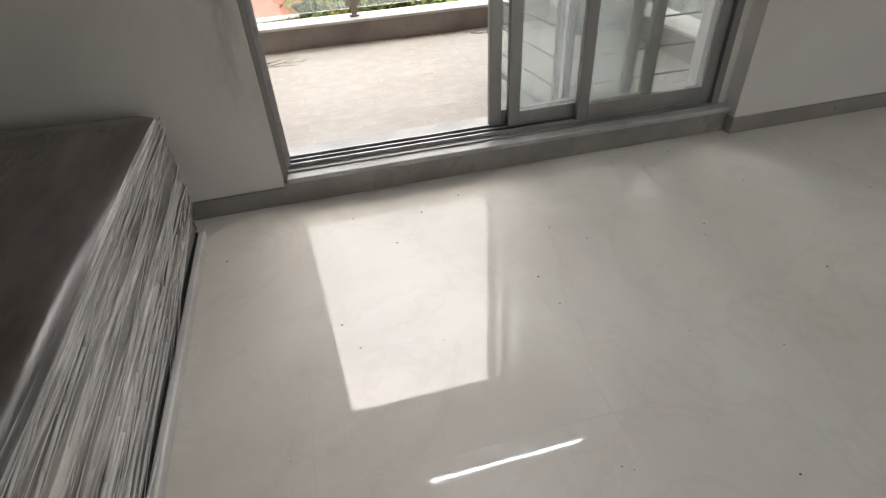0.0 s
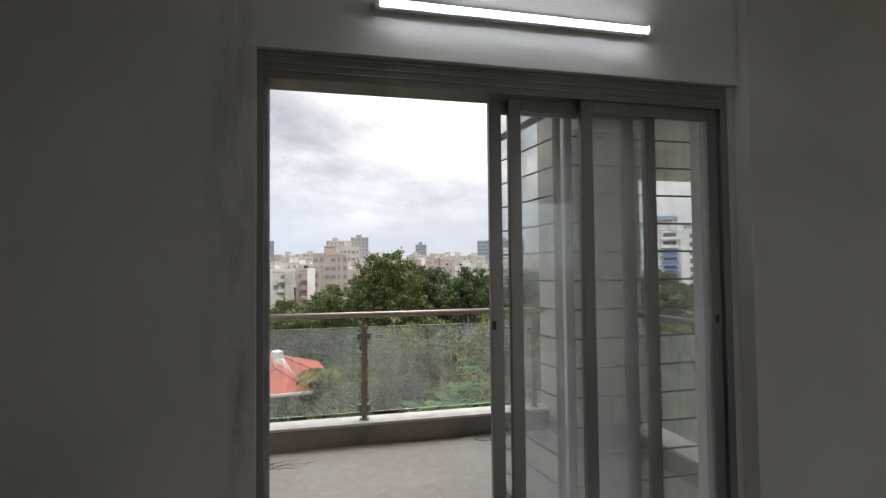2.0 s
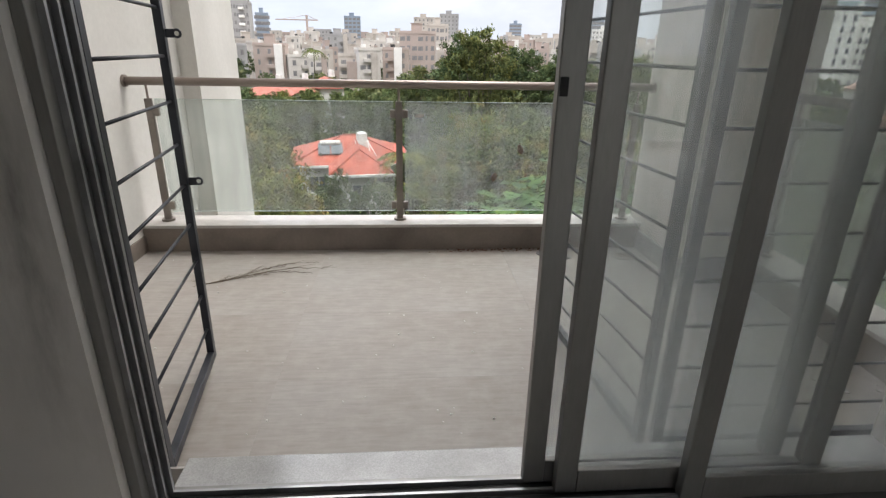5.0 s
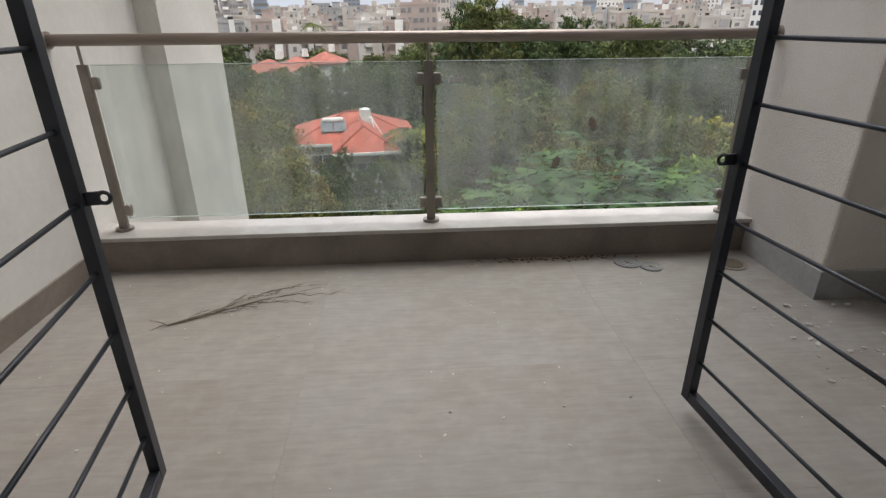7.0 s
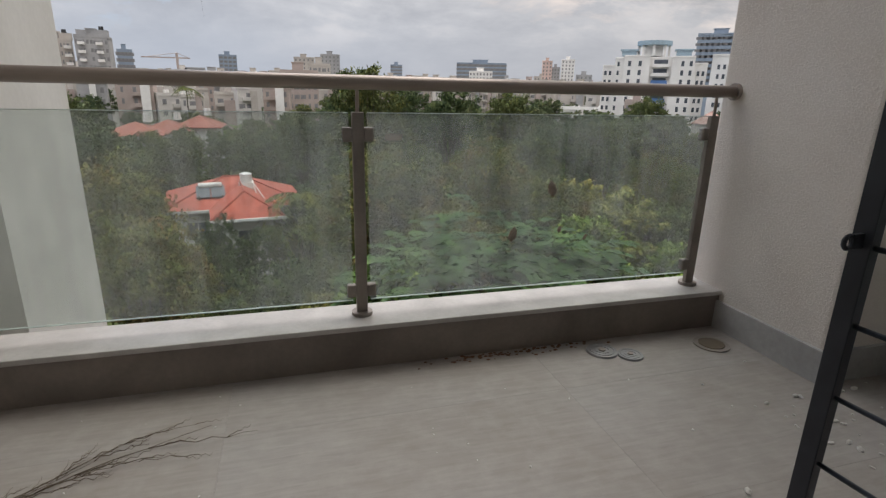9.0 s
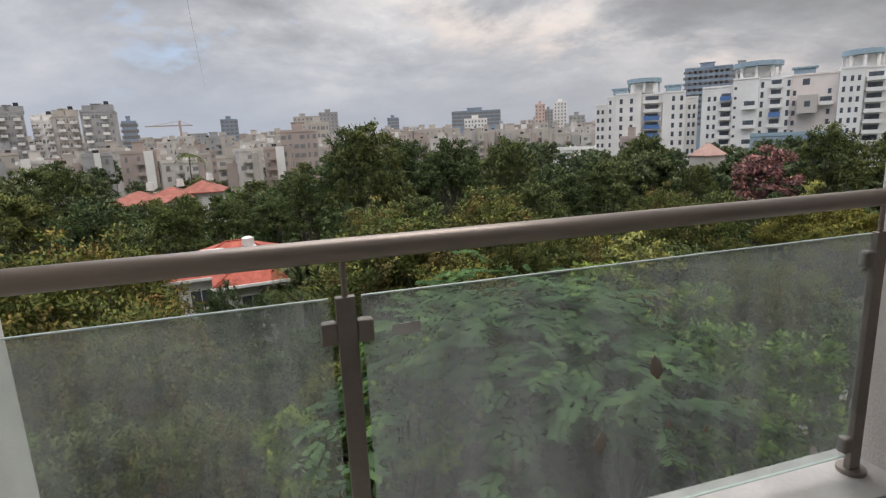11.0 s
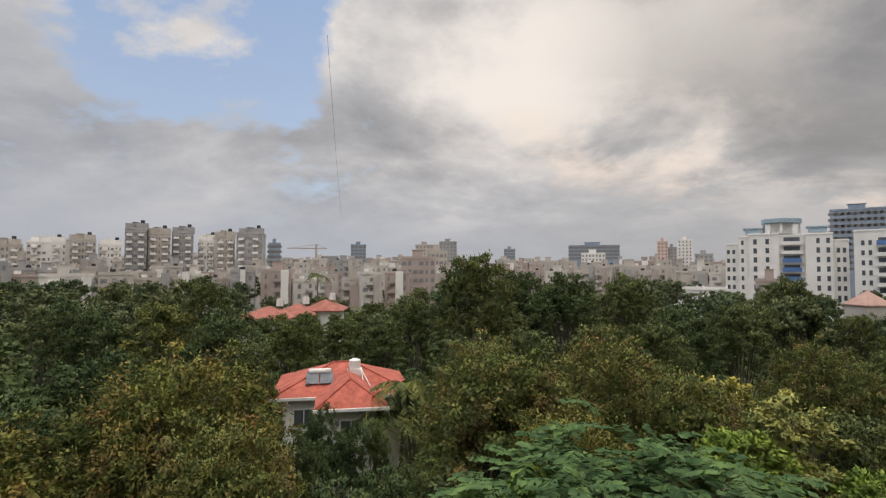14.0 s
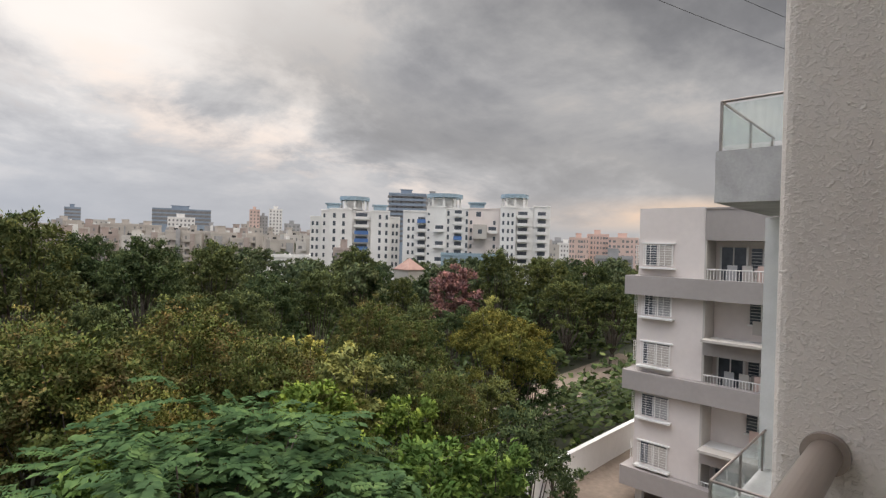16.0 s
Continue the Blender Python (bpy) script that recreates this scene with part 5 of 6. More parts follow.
def block(name, label, az0, az1, dist, el, material, cols, storeys, w=1.15, h=1.5, depth=12, base_z=GZ, turn=None, pane=far_pane_hazed, skip=0.05, top=True, ledge=False, seen_floors=None):
    """A flat-roofed building that spans two bearings at a distance, with a parapet and its windows."""
    azm = (az0 + az1) / 2
    x, y = far_at(azm, dist)
    W = 2 * dist * math.tan(radians((az1 - az0) / 2))
    H = high(el, dist) - base_z
    t = thing(name, label, "building", (x, y, base_z), turn=-azm if turn is None else turn)
    rows = [(-W / 2, 0, 0, W / 2, depth, H - 0.9), (-W / 2 - 0.15, -0.15, H - 0.9, W / 2 + 0.15, depth + 0.15, H - 0.6), (-W / 2, 0, H - 0.6, W / 2, 0.2, H), (-W / 2, 0.2, H - 0.6, -W / 2 + 0.2, depth, H), (W / 2 - 0.2, 0.2, H - 0.6, W / 2, depth, H)]
    part("wall", boxes(*rows), material, t)
    if top:
        part("stair_head", boxes((-W * 0.18, depth * 0.3, H - 0.62, W * 0.12, depth * 0.7, H + 2.4), (-W * 0.2, depth * 0.28, H + 2.4, W * 0.14, depth * 0.72, H + 2.6)), material, t)
    frng = random.Random(int(az0 * 100) + int(dist))
    n = storeys
    dz = 3.05
    dx = W / cols
    facade(t, cols, n, -W / 2 + dx / 2, dx, 0.05, H - 0.9 - n * dz + 0.75, dz, w, h, pane=pane, skip=skip, ledge=ledge, rng=frng)
    return t, W, H


# the white complex with round roof crowns
def crown(parent, x, y, z, r):
    cr = new("roof_crown")
    cr.parent = parent
    cr.matrix_basis = pose(x, y, z)
    for k in range(8):
        a = 2 * math.pi * k / 8
        part("column", boxes((r * 0.86 * math.cos(a) - 0.35, r * 0.86 * math.sin(a) - 0.35, 0, r * 0.86 * math.cos(a) + 0.35, r * 0.86 * math.sin(a) + 0.35, 3.2)), white_wall, cr)
    bm = bmesh.new()
    bmesh.ops.create_cone(bm, cap_ends=True, segments=28, radius1=r, radius2=r, depth=1.3, matrix=Matrix.Translation((0, 0, 3.95)))
    part("ring", bm, blue_trim, cr, "grey-blue round ring")
    part("core", boxes((-r * 0.5, -r * 0.5, 0, r * 0.5, r * 0.5, 3.2)), white_wall, cr)


def wing(t, x0, x1, z, fwd, material=white_wall):
    """One upright slice of a tower, with its roof lip."""
    part("wall", boxes((x0, -fwd, 0, x1, 12, z - 0.5), (x0 - 0.1, -fwd - 0.15, z - 0.5, x1 + 0.1, 12.1, z - 0.22), (x0, -fwd, z - 0.22, x1, 12, z)), material, t)


def panes(t, xs, zs, fwd, w, h, pane=far_pane):
    for x in xs:
        for z in zs:
            ob = new("window", PANES[pane.name])
            ob.parent = t
            ob.matrix_basis = pose(x, -fwd, z) @ Matrix.Diagonal((w, 0.5, h, 1))


def loggias(t, x0, x1, zs, fwd, out, blue=()):
    """A stack of balconies with parapets, each before a dark or blue-screened opening."""
    for k, z in enumerate(zs):
        part("balcony", boxes((x0, -fwd - out, z - 0.3, x1, -fwd - 0.02, z - 0.1), (x0, -fwd - out, z - 0.1, x1, -fwd - out + 0.15, z + 0.75), (x0, -fwd - out + 0.15, z - 0.1, x0 + 0.15, -fwd - 0.02, z + 0.75), (x1 - 0.15, -fwd - out + 0.15, z - 0.1, x1, -fwd - 0.02, z + 0.75)), white_wall, t)
        panes(t, ((x0 + x1) / 2,), (z - 0.05,), fwd, (x1 - x0) * 0.8, 2.1)
        if k in blue:
            part("blind", boxes((x0 + 0.1, -fwd - out - 0.1, z - 0.08, x1 - 0.1, -fwd - out - 0.03, z + 1.25)), far_pane_blue, t, "blue balcony blind")


WHITE = "white eleven-storey apartment block with small dark windows"
x, y = far_at(36.75, 190)
t = thing("apartment_block", WHITE, "building", (x, y, GZ), turn=-36.75)
H = high(3.7, 190) - GZ
rows_of = [H - 3.4 - 2.78 * k for k in range(7)]
wing(t, -15.8, -12.0, H - 2.9, -2.0)
panes(t, (-14.9, -13.4), rows_of[1:], -2.0, 0.8, 1.35)
wing(t, -12.0, -9.1, H - 0.6, -0.6)
panes(t, (-10.9,), rows_of, -0.6, 0.7, 1.4)
wing(t, -9.1, -1.2, H, 0.8)
panes(t, (-7.4, -4.2), rows_of, 0.8, 0.95, 1.6)
wing(t, -1.2, 5.4, H - 0.5, -0.8)
loggias(t, -0.5, 4.6, rows_of, -0.8, 1.3, (2, 3, 4, 5))
wing(t, 5.4, 12.0, H - 0.3, 0.5)
panes(t, (8.5, 10.9), rows_of, 0.5, 0.85, 1.55)
wing(t, 12.0, 15.9, H - 2.2, -1.8)
panes(t, (13.4, 14.8), rows_of[1:], -1.8, 0.75, 1.4)
crown(t, -0.5, 6, H - 0.05, 5.4)
for sx in (-8.0, 8.6):
    part("roof_wing", boxes((sx - 2.2, 2, H - 0.05, sx + 2.2, 7, H + 1.5), (sx - 2.8, 1.5, H + 1.5, sx + 2.8, 7.4, H + 1.9)), blue_trim, t)
x, y = far_at(49.65, 186)
t = thing("apartment_block", WHITE, "building", (x, y, GZ), turn=-49.65)
H = high(4.3, 186) - GZ
rows_of = [H - 3.3 - 2.78 * k for k in range(8)]
wing(t, -25.6, -17.2, H - 1.7, 0.0)
panes(t, (-23.6, -22.0), rows_of[1:], 0.0, 0.75, 1.35)
loggias(t, -20.6, -17.4, rows_of[1:], 0.0, 1.2, (0,))
wing(t, -17.2, -10.4, H, 1.2)
panes(t, (-16.4,), rows_of, 1.2, 0.7, 0.75)
loggias(t, -14.4, -10.9, rows_of[2:7:2], 1.2, 1.4)
wing(t, -10.4, -2.6, H - 0.4, 0.2)
panes(t, (-9.6, -3.1), rows_of, 0.2, 0.75, 1.7)
wing(t, -7.9, -4.4, H - 0.8, 0.35)
loggias(t, -7.7, -4.6, rows_of, 0.35, 1.1, (3,))
wing(t, -2.6, 8.6, H - 0.2, -1.0, blush_wall)
panes(t, (1.0,), rows_of[:1], -1.0, 1.7, 1.7)
panes(t, (-1.6, 6.6), rows_of[1:], -1.0, 0.8, 1.4)
part("projecting_room", boxes((-0.8, -3.0, H - 11.2, 4.0, 0.9, H - 6.2)), beige_wall, t, "beige projecting room")
panes(t, (1.6,), (H - 9.4,), 3.0, 1.4, 1.5)
loggias(t, 4.2, 7.6, rows_of[2:3], -1.0, 1.6)
wing(t, 8.6, 14.0, H + 0.5, 1.0)
panes(t, (9.6, 11.3, 12.8), rows_of, 1.0, 0.7, 1.4)
wing(t, 14.0, 20.2, H + 0.3, -0.2)
loggias(t, 14.4, 18.4, rows_of, -0.2, 2.0)
wing(t, 20.2, 25.8, H + 0.9, 0.4)
loggias(t, 21.2, 24.6, rows_of, 0.4, 1.3)
crown(t, -11.4, 6, H - 0.05, 6.6)
crown(t, 13.8, 6, H + 0.45, 5.0)
part("roof_wing", boxes((-2.2, 2, H - 0.2, 3.0, 7, H + 1.4), (-2.8, 1.5, H + 1.4, 3.6, 7.4, H + 1.8)), blue_trim, t)
block("low_block", "long low building with a pale blue roof edge", 46.0, 53.0, 160, -0.7, blue_trim, 8, 1, top=False)
block("office_tower", "dark blue-glass office tower behind the flats", 40.2, 44.2, 330, 5.6, slate_wall_hazed, 9, 10, w=4.0, h=1.3, skip=0.0)
block("office_tower", "grey office tower behind the flats", 43.9, 46.0, 345, 5.5, grey_wall, 5, 10, w=2.6, h=1.2, skip=0.0)
x, y = far_at(42.6, 112)
t = thing("pump_house", "small cream tower with a dull terracotta roof", "building", (x, y, GZ))
part("wall", boxes((-2.2, -2.2, 0, 2.2, 2.2, high(-2.6, 112) - GZ)), beige_wall, t)
bm = bmesh.new()
hip_roof(bm, -2.4, -2.4, 2.4, 2.3, high(-2.6, 112) - GZ, high(-1.4, 112) - GZ)
part("roof", bm, taupe_pink, t, "dull terracotta hipped roof")
PEACH = "distant peach-coloured apartment block"
for a0, a1, d, e in ((59.6, 61.6, 330, 1.3), (61.4, 63.6, 340, 1.7), (63.5, 66.5, 335, 1.4)):
    block("apartment_block", PEACH, a0, a1, d, e, peach_wall, 7, 5, skip=0.1)
block("unfinished_building", "grey unfinished concrete frame with dark openings", 62.3, 66.0, 200, -0.5, grey_wall, 5, 3, w=3.2, h=1.9)
# flats on the western side
for a0, a1, d, e, mt, nx, nz in ((-37, -34.6, 300, 2.3, beige_wall, 8, 6), (-34.4, -31.6, 310, 2.6, white_wall, 8, 6), (-31.4, -29.4, 300, 2.9, beige_wall, 7, 7), (-29.2, -27.4, 305, 2.5, white_wall, 6, 6),
                                 (-27.2, -25.4, 255, 4.1, grey_wall, 7, 10), (-25.3, -23.4, 258, 3.7, beige_wall, 7, 9), (-23.3, -21.4, 262, 3.9, grey_wall, 7, 9), (-21.0, -19.4, 268, 3.2, white_wall, 6, 8),
                                 (-19.3, -17.6, 258, 3.6, beige_wall, 7, 9), (-17.5, -15.0, 252, 4.0, grey_wall, 9, 10), (-46, -42, 320, 2.6, beige_wall, 9, 5), (-42, -37.4, 325, 2.2, white_wall, 9, 5)):
    t, W, H = block("apartment_block", "weathered beige-grey apartment block with stacked balconies", a0, a1, d, e, mt, nx, nz, w=0.85, h=1.35, skip=0.12, turn=-(a0 + a1) / 2 + (d % 7) * 3 - 9)
    for k in range(nz):
        for c_ in (-0.3, 0.24):
            part("balcony", boxes((W * c_ - 1.1, -1.4, H - 3.6 - 3.05 * k, W * c_ + 1.1, 0.1, H - 2.6 - 3.05 * k)), white_wall, t)
    for c_, wd in ((-0.3, 1.6), (0.3, 2.2)):
        part("roof_block", boxes((W * c_ - wd, 2, H - 0.62, W * c_ + wd, 6, H + 1.2 + wd * 0.4)), mt, t)
    bm = bmesh.new()
    bmesh.ops.create_cone(bm, cap_ends=True, segments=12, radius1=0.9, radius2=0.8, depth=1.4, matrix=Matrix.Translation((W * 0.3, 4, H + 2.75)))
    part("water_tank", bm, rubber, t)
block("office_tower", "small blue-glass tower on the skyline", -14.4, -13.2, 330, 3.0, slate_wall_hazed, 4, 7, w=3, h=1.6, skip=0)
block("office_tower", "slate tower with a blue roof frame", -6.0, -4.4, 480, 2.95, slate_wall_hazed, 4, 8, w=2.6, h=1.6, skip=0)
block("apartment_tower", "pale apartment tower on the skyline", 0.9, 2.9, 470, 3.0, beige_wall, 5, 9, skip=0)
block("apartment_tower", "grey apartment tower on the skyline", 3.5, 5.4, 480, 3.35, grey_wall, 5, 9, skip=0)
block("apartment_block", "brown brick apartment block", -0.6, 3.1, 190, 1.7, brown_wall_hazed, 6, 5, skip=0.1)
block("apartment_block", "cream apartment block beside a brown one", 2.2, 4.4, 230, 2.4, beige_wall, 5, 6, skip=0.1)
block("office_tower", "slate office tower on the skyline", 10.5, 11.7, 560, 2.55, slate_wall_hazed, 3, 6, w=4, h=1.5, skip=0)
block("office_block", "wide dark blue-glass office block", 17.3, 22.4, 470, 2.9, slate_wall_hazed, 9, 4, w=5.0, h=1.8, skip=0)
block("apartment_block", "white block before a glass office", 18.6, 21.0, 420, 2.1, white_wall, 7, 4, skip=0)
block("apartment_tower", "cream and orange apartment tower", 26.0, 27.0, 500, 3.2, peach_wall, 3, 9, skip=0)
block("apartment_tower", "pale apartment tower on the skyline", 26.9, 27.8, 505, 2.6, grey_wall, 3, 8, skip=0)
block("apartment_tower", "pale slender tower on the skyline", 27.9, 29.2, 520, 3.35, white_wall, 4, 9, skip=0)
block("apartment_tower", "grey tower on the skyline", 29.4, 31.0, 450, 1.9, grey_wall, 4, 5, skip=0)
crng = random.Random(5)
for d, lo, hi, step in ((170, -0.9, 0.3, 3.4), (230, -0.3, 0.9, 2.7), (300, 0.2, 1.3, 2.3), (390, 0.5, 1.5, 2.0), (520, 0.9, 1.7, 1.9)):
    az = -46.0
    while az < 33:
        w_ = step * crng.uniform(0.55, 1.1)
        az += w_ * 0.95
        if d == 170 and (-20 < az or az < -40) and az < 34:
            if not (-18 < az < -2):
                continue
        mt = crng.choice((beige_wall, beige_wall, beige_wall, pale_wall, grey_wall, brown_wall_hazed))
        t, W, H = block("apartment_block", "low cream city building on the skyline", az, az + w_, d * crng.uniform(0.93, 1.07), crng.uniform(lo, hi), mt, max(3, int(w_ * d / 170)), 3, w=1.1, h=1.4, skip=0.2, depth=10, turn=-az + crng.uniform(-14, 14), top=crng.random() < 0.6)
        if d < 400:
            c_, wd = W * crng.uniform(-0.3, 0.3), W * crng.uniform(0.08, 0.16)
            part("bay", boxes((c_ - wd, -1.3, 0, c_ + wd, -0.01, H - crng.uniform(-1.2, 2.5))), crng.choice((beige_wall, white_wall, grey_wall, brown_wall_hazed)), t)
            for k in range(3):
                part("balcony", boxes((c_ - wd - 2.2, -1.2, H - 4.1 - 3.05 * k, c_ - wd - 0.05, -0.01, H - 3.1 - 3.05 * k)), mt, t)
            bm = bmesh.new()
            bmesh.ops.create_cone(bm, cap_ends=True, segments=10, radius1=0.8, radius2=0.75, depth=1.5, matrix=Matrix.Translation((-c_, 3.5, H + 0.1)))
            part("water_tank", bm, crng.choice((rubber, tank_white)), t)
for az, d in ((29, 140), (31, 150)):
    block("shed", "long low white shed among trees", az - 1.5, az + 1.2, d, -1.3, white_wall, 3, 1, top=False)
for a0, a1, d, e, mt in ((56.6, 58.6, 290, 0.5, beige_wall), (58.4, 60.2, 380, 0.7, white_wall), (57.4, 59.6, 420, 0.9, grey_wall), (65.8, 69.5, 380, 0.9, beige_wall), (53.5, 57.2, 450, 0.8, beige_wall)):
    block("apartment_block", "low cream city building on the skyline", a0, a1, d, e, mt, 6, 3, w=1.0, h=1.3, skip=0.2, depth=10)
# tower crane
x, y = far_at(-9.6, 420)
t = thing("tower_crane", "thin tower crane on the skyline", "crane", (x, y, GZ))
hz = high(2.9, 420) - GZ
part("mast", boxes((-0.7, -0.7, 0, 0.7, 0.7, hz)), brown_wall_hazed, t)
part("jib", boxes((-22, -0.5, hz - 3.6, 8, 0.5, hz - 2.8)), brown_wall_hazed, t)
part("tie", rods(((0, 0, hz), (-18, 0, hz - 2.9), 0.15), ((0, 0, hz), (7, 0, hz - 2.9), 0.15)), brown_wall_hazed, t)


# ---- the neighbouring building ----
def neighbour():
    X = 33.0
    t = thing("neighbour_building", "five-storey white building with taupe bands and caged windows", "building", (X, 0, GZ))
    top = 4.05 - GZ
    f = [2.0 + 3.02 * k for k in range(6)]
    part("wall", boxes((0, 12.4, 2.2, 9, 16.2, top), (1.6, -6, 2.2, 9, 12.4, top - 0.2)), blush_wall, t)
    part("parapet", boxes((-0.1, -6, top - 1.9, 1.6, 12.35, top - 0.15), (-0.15, -6, top - 0.15, 1.7, 12.38, top - 0.05)), taupe_wall, t)
    for y in (15.9, 12.8, 9.5, 6.0, 2.0):
        part("column", boxes((0.2, y - 0.2, 0, 0.6, y + 0.2, 2.2)), white_wall, t)
    for z in (-0.05, -5.85, -11.75):
        part("band", boxes((-0.55, -6, z - 1.15 - GZ, 0.0, 16.8, z - GZ), (0.0, 16.2, z - 1.15 - GZ, 6, 16.8, z - GZ)), taupe_wall, t, "taupe projecting band")
    for k, z in enumerate((0.6, -2.4, -5.35, -8.5, -11.4)):
        zz = z - GZ
        wnd = tagged(new("caged_window"), "window with curtain behind a white cage of bars")
        wnd.parent = t
        part("pane", boxes((-0.03, 14.15, zz, 0.02, 15.75, zz + 1.25)), far_pane, wnd)
        part("curtain", boxes((-0.035, 14.2, zz + 0.02, -0.031, 15.1 + 0.17 * (k % 3), zz + 1.2)), grey_wall if k % 2 else beige_wall, wnd)
        for ya, yb in ((14.12, 14.17), (14.92, 14.98), (15.73, 15.78)):
            part("mullion", boxes((-0.07, ya, zz, -0.036, yb, zz + 1.25)), white_wall, wnd)
        bm = bmesh.new()
        for i in range(9):
            rod(bm, (-0.3, 14.1, zz + 0.05 + i * 0.145), (-0.3, 15.8, zz + 0.05 + i * 0.145), 0.012, n=4)
        for i in range(5):
            rod(bm, (-0.3, 14.1 + i * 0.425, zz), (-0.3, 14.1 + i * 0.425, zz + 1.25), 0.016, n=4)
        part("cage", bm, white_wall, wnd)
        part("sill", boxes((-0.42, 13.95, zz - 0.2, 0, 16.0, zz - 0.1)), white_wall, wnd)
        part("hood", boxes((-0.14, 14.0, zz + 1.3, 0, 15.95, zz + 1.38)), white_wall, wnd)
        part("side_cage", rods(*[((0.2 + 0.25 * j, 16.45, zz), (0.2 + 0.25 * j, 16.45, zz + 1.2), 0.02) for j in range(5)], *[((0.1, 16.45, zz + i * 0.15), (1.4, 16.45, zz + i * 0.15), 0.014) for i in range(9)], n=4), white_wall, wnd)
        # the balcony bay beside it
        part("side_wall", boxes((0.0, 12.28, zz - 1.1, 1.6, 12.4, zz + 1.7)), beige_wall, t)
        room = tagged(new("balcony_bay"), "recessed balcony with sliding door and rail")
        room.parent = t
        part("slab", boxes((-0.15, -6, zz - 1.25, 1.6, 12.28, zz - 1.05)), white_wall, room)
        if k % 2 == 0:
            part("door_glass", boxes((1.52, 10.65, zz - 1.0, 1.59, 11.95, zz + 1.2)), far_pane, room)
            part("door_frame", boxes((1.47, 11.28, zz - 1.0, 1.53, 11.34, zz + 1.2), (1.47, 10.55, zz - 1.0, 1.53, 10.66, zz + 1.25), (1.47, 11.94, zz - 1.0, 1.53, 12.04, zz + 1.25)), white_wall, room)
        part("back_window", boxes((1.52, 9.25, zz - 0.1, 1.59, 10.4, zz + 1.15)), far_pane, room)
        bm = boxes((1.44, 9.15, zz - 0.2, 1.60, 10.5, zz - 0.1), (1.50, 9.8, zz - 0.1, 1.54, 9.86, zz + 1.15))
        for i in range(6):
            rod(bm, (1.49, 9.25, zz + 0.05 + 0.18 * i), (1.49, 10.4, zz + 0.05 + 0.18 * i), 0.012, n=4)
        part("window_grille", bm, white_wall, room)
        part("blanket", boxes((1.30, 9.5, zz - 0.55 - 0.1 * (k % 3), 1.36, 10.2, zz + 0.02 + 0.1 * (k % 2))), peach_wall if k == 3 else beige_wall, room)
        bm = bmesh.new()
        for i in range(7):
            rod(bm, (1.40 + 0.03 * (i % 2), 9.1 - 0.12 * i, zz - 1.0), (1.40 + 0.03 * (i % 2), 9.1 - 0.12 * i, zz + 1.25), 0.07, n=6)
        part("curtain", bm, beige_wall, room, "pale gathered curtain", True)
        if k % 2 == 0:
            bm = bmesh.new()
            for i in range(60):
                rod(bm, (-0.05, 12.2 - i * 0.16, zz - 1.05), (-0.05, 12.2 - i * 0.16, zz - 0.1), 0.018, n=4)
            rod(bm, (-0.05, 12.28, zz - 0.08), (-0.05, 2.5, zz - 0.08), 0.03, n=6)
            rod(bm, (-0.05, 12.28, zz - 0.9), (-0.05, 2.5, zz - 0.9), 0.025, n=6)
            part("balusters", bm, white_wall, room)
            for i in range(4):
                part("washing", boxes((0.5, 8.6 + i * 0.75, zz - 0.7 - 0.1 * (i % 2), 0.53, 9.1 + i * 0.75, zz + 0.2)), (white_wall, peach_wall, beige_wall, grey_wall)[i], room)
        else:
            part("ledge", boxes((-0.9, 2.5, zz - 1.0, 0.0, 12.2, zz - 0.93), (-0.93, 2.5, zz - 1.07, -0.89, 12.2, zz - 0.93)), beige_wall, room)
            part("fascia", boxes((-0.2, -6, zz - 1.9, -0.155, 12.28, zz - 1.05)), taupe_wall, room)


neighbour()


# other balconies of this building, seen past the pillar
def other_balcony(floor, name, label, drop):
    t = thing(name, label, "balcony", (0, 0, 0))
    part("slab", boxes((10.25, 2.70, floor - drop, 13.8, 5.14, floor)), concrete, t)
    gz0 = floor + 0.08
    for row in ((10.29, 5.08, 13.8, 5.09), (10.29, 2.72, 10.30, 5.08)):
        g = part("glass_panel", boxes((row[0], row[1], gz0, row[2], row[3], floor + 0.74)), rail_glass, t, "greenish glass panel")
        g.visible_shadow = False
    part("handrail", rods(((10.29, 5.08, floor + 0.79), (13.8, 5.08, floor + 0.79), 0.022), ((10.29, 5.08, floor + 0.79), (10.29, 2.70, floor + 0.79), 0.022)), steel, t, "", True)
    for x, y in ((10.29, 5.08), (10.29, 3.9), (12.0, 5.08), (13.6, 5.08)):
        part("post", boxes((x - 0.02, y - 0.02, floor, x + 0.02, y + 0.02, floor + 0.79)), post_steel, t)


other_balcony(3.05, "upper_balcony", "concrete balcony with a glass rail jutting from the building", 0.82)
other_balcony(-3.02, "lower_balcony", "lower balcony with greenish glass panels and steel rail", 0.4)
structure("wall_facade_east", boxes((5.1, 1.6, -14, 14.0, 2.70, 6.2), (13.8, 2.70, -14, 14.2, 5.2, 2.2)), outer_paint, "rendered outer wall of the building")

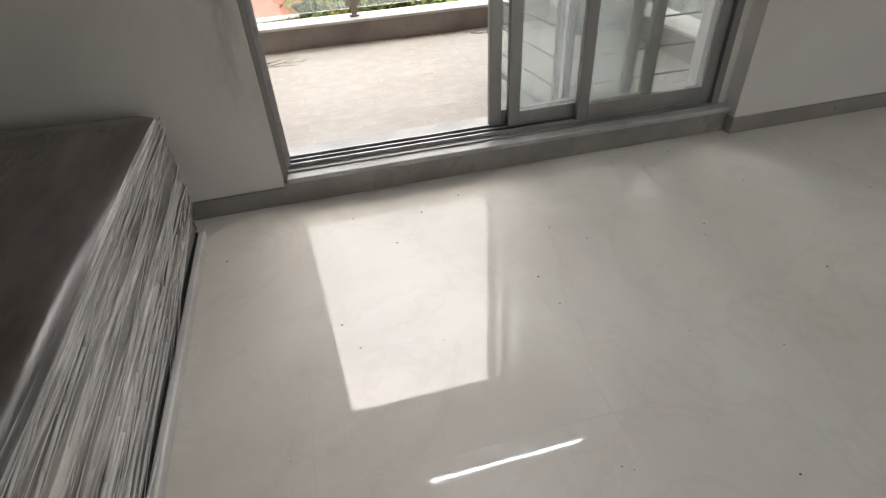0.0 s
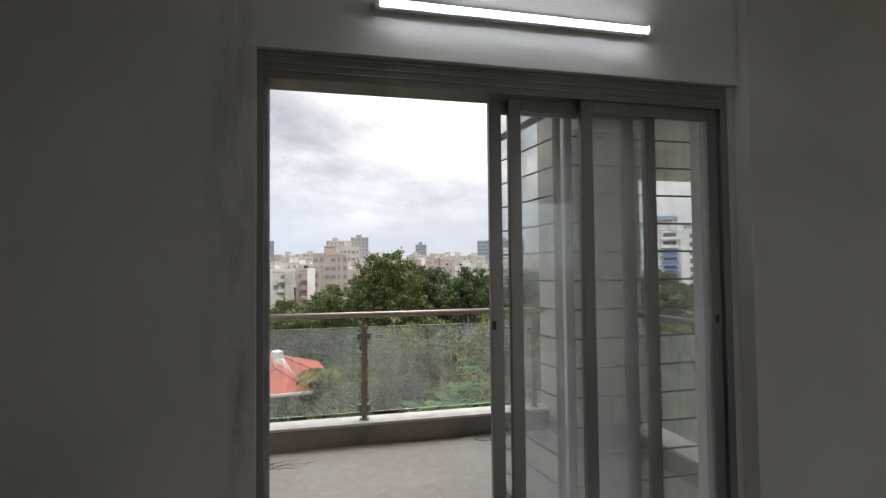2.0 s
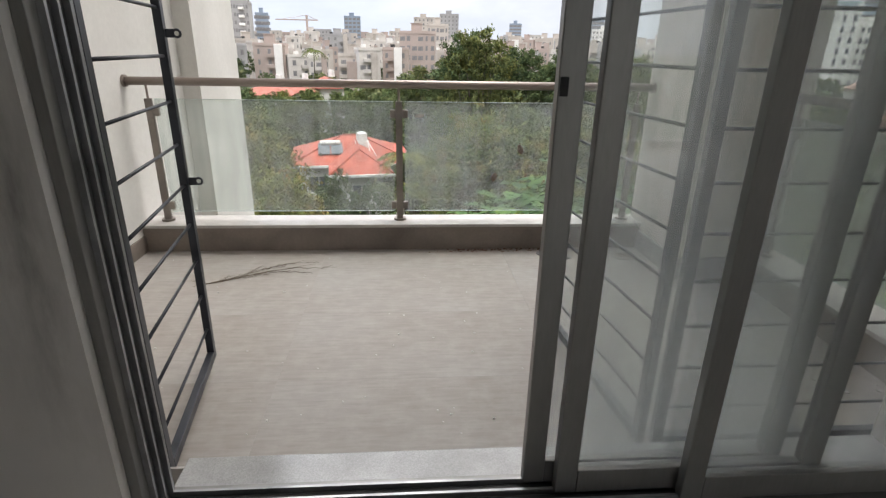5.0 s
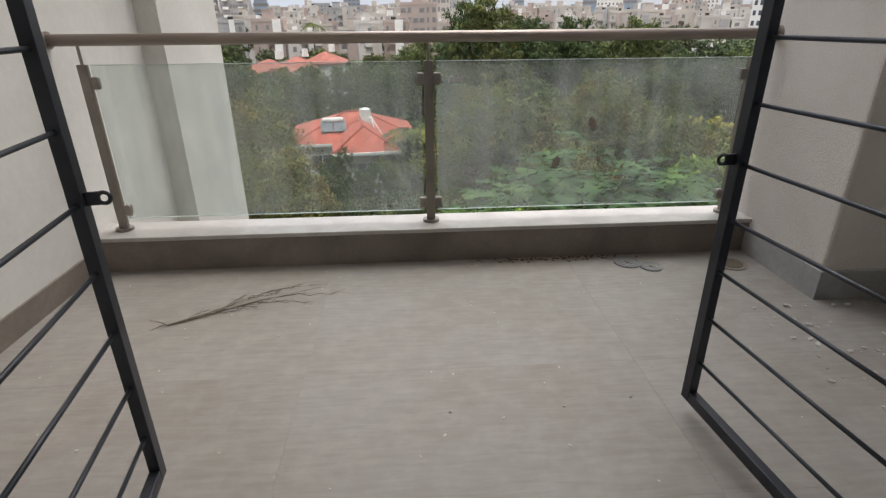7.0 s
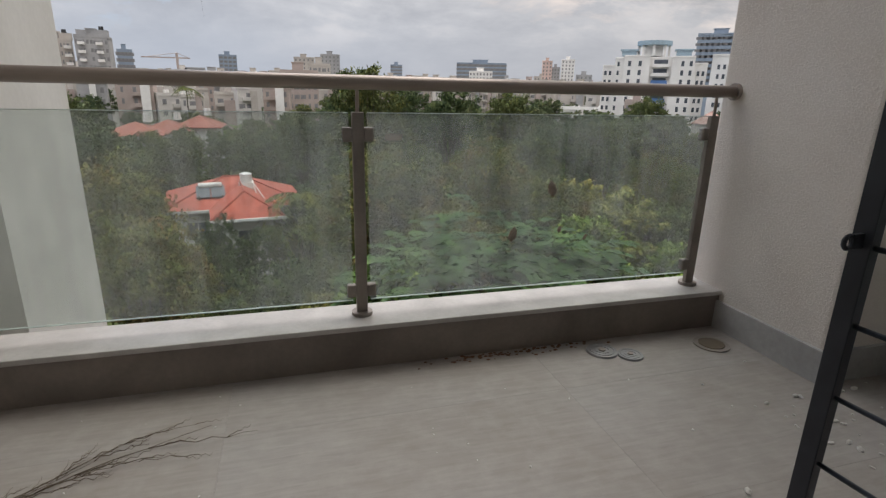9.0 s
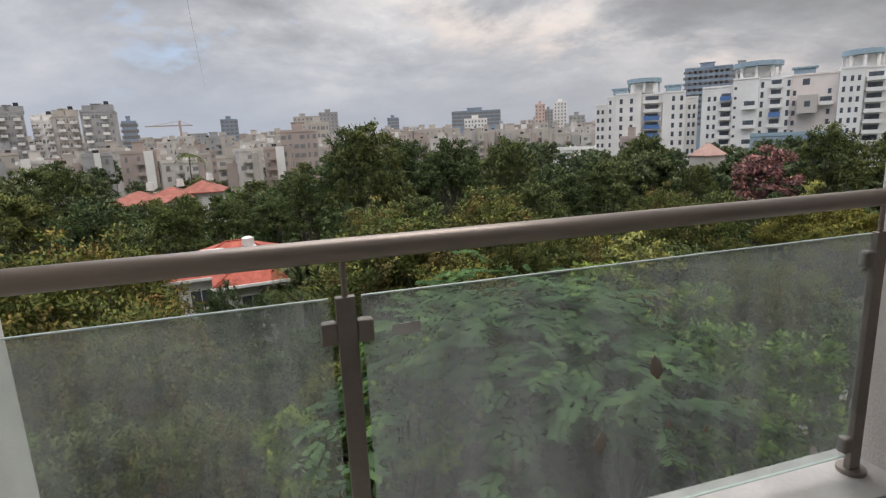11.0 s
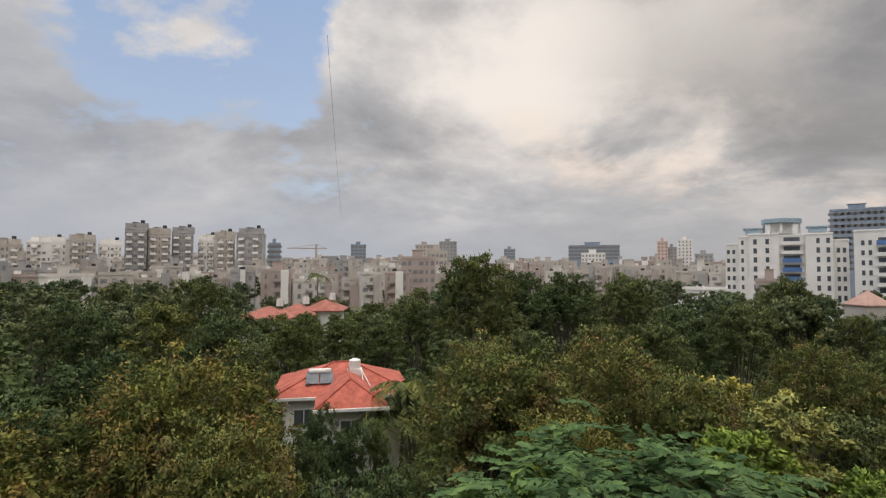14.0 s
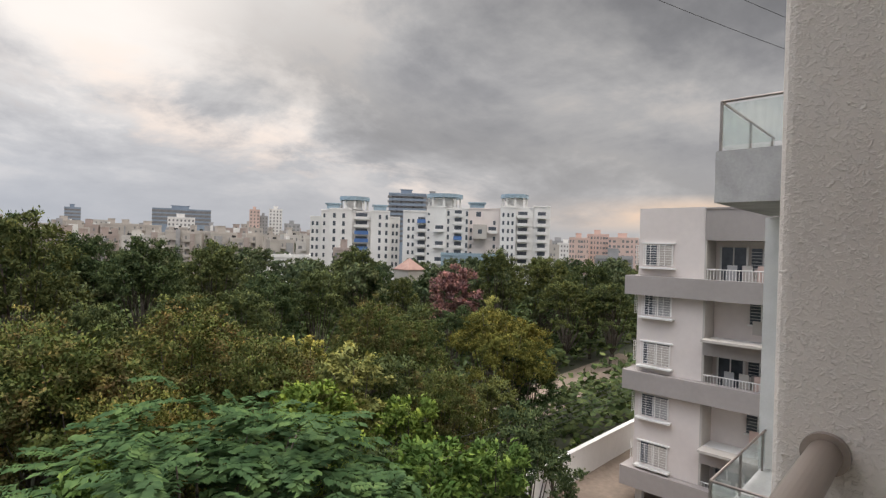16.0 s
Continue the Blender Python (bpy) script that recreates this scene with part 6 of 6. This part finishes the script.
# ---- cables ----
def cable(name, label, p, q, sag, r):
    bm = bmesh.new()
    along = (Vector(q) - Vector(p)).normalized()
    side = along.cross(Vector((0, 0, 1))).normalized()
    lift = side.cross(along)
    rings = []
    for i in range(25):
        f = i / 24
        c = Vector(p).lerp(Vector(q), f) - Vector((0, 0, sag * 4 * f * (1 - f)))
        rings.append([bm.verts.new(c + (side * math.cos(a) + lift * math.sin(a)) * r) for a in (0, 1.257, 2.513, 3.77, 5.027)])
    for u, w in zip(rings, rings[1:]):
        for k in range(5):
            bm.faces.new((u[k], u[(k + 1) % 5], w[(k + 1) % 5], w[k]))
    tagged(part(name, bm, cable_black), label, "cable", "overhead cables")


for k in range(4):
    a, b_ = far_at(33, 17 + 0.25 * k), far_at(70, 50)
    cable("power_cable", "sagging black power cable over the trees", (*a, high(-26 + 0.6 * k, 17)), (*b_, high(-11.6 + 0.35 * k, 50)), 0.5, 0.014)
for k, (e0, e1) in enumerate(((29.5, 16.2), (31.5, 18.5))):
    a, b_ = far_at(54 + 4 * k, 40), far_at(82, 60)
    cable("overhead_cable", "thin cable crossing the sky", (*a, high(e0, 40)), (*b_, high(e1, 60)), 0.3, 0.025)
a, b_ = far_at(-8.7, 60), far_at(-7.0, 220)
cable("kite_string", "thin string hanging in the sky", (*a, high(24, 60)), (*b_, high(6.0, 220)), 2.0, 0.02)

# ---- floor tiles ----
def paving(floor_ob, material, x0, y0, x1, y1, w, d, z, thick, gap, name="tile", stagger=0.0):
    me = None
    r = 0
    y = y0
    while y < y1 - 1e-4:
        dd = min(d, y1 - y)
        x = x0 - (stagger * w if r % 2 else 0)
        while x < x1 - 1e-4:
            a, c = max(x, x0), min(x + w, x1)
            if c - a > 0.02:
                if abs(c - a - w) < 1e-3 and abs(dd - d) < 1e-3:
                    if me is None:
                        me = mesh_of(boxes((-w / 2 + gap, -d / 2 + gap, -thick, w / 2 - gap, d / 2 - gap, 0)), name, material)
                    mm = me
                else:
                    mm = mesh_of(boxes((-(c - a) / 2 + gap, -dd / 2 + gap, -thick, (c - a) / 2 - gap, dd / 2 - gap, 0)), name, material)
                ob = new(name, mm)
                ob.parent = floor_ob
                ob.matrix_basis = pose((a + c) / 2, y + dd / 2, z)
            x += w
        y += d
        r += 1


paving(bpy.data.objects["floor"], marble_floor, -3.2, -6.2, 4.9, 0.0, 0.8, 0.8, 0.0, 0.0118, 0.00012)
paving(bpy.data.objects["balcony_slab"], tile_floor, -1.10, 0.30, 2.68, PIN, 1.2, 0.6, BF, 0.0118, 0.0003)
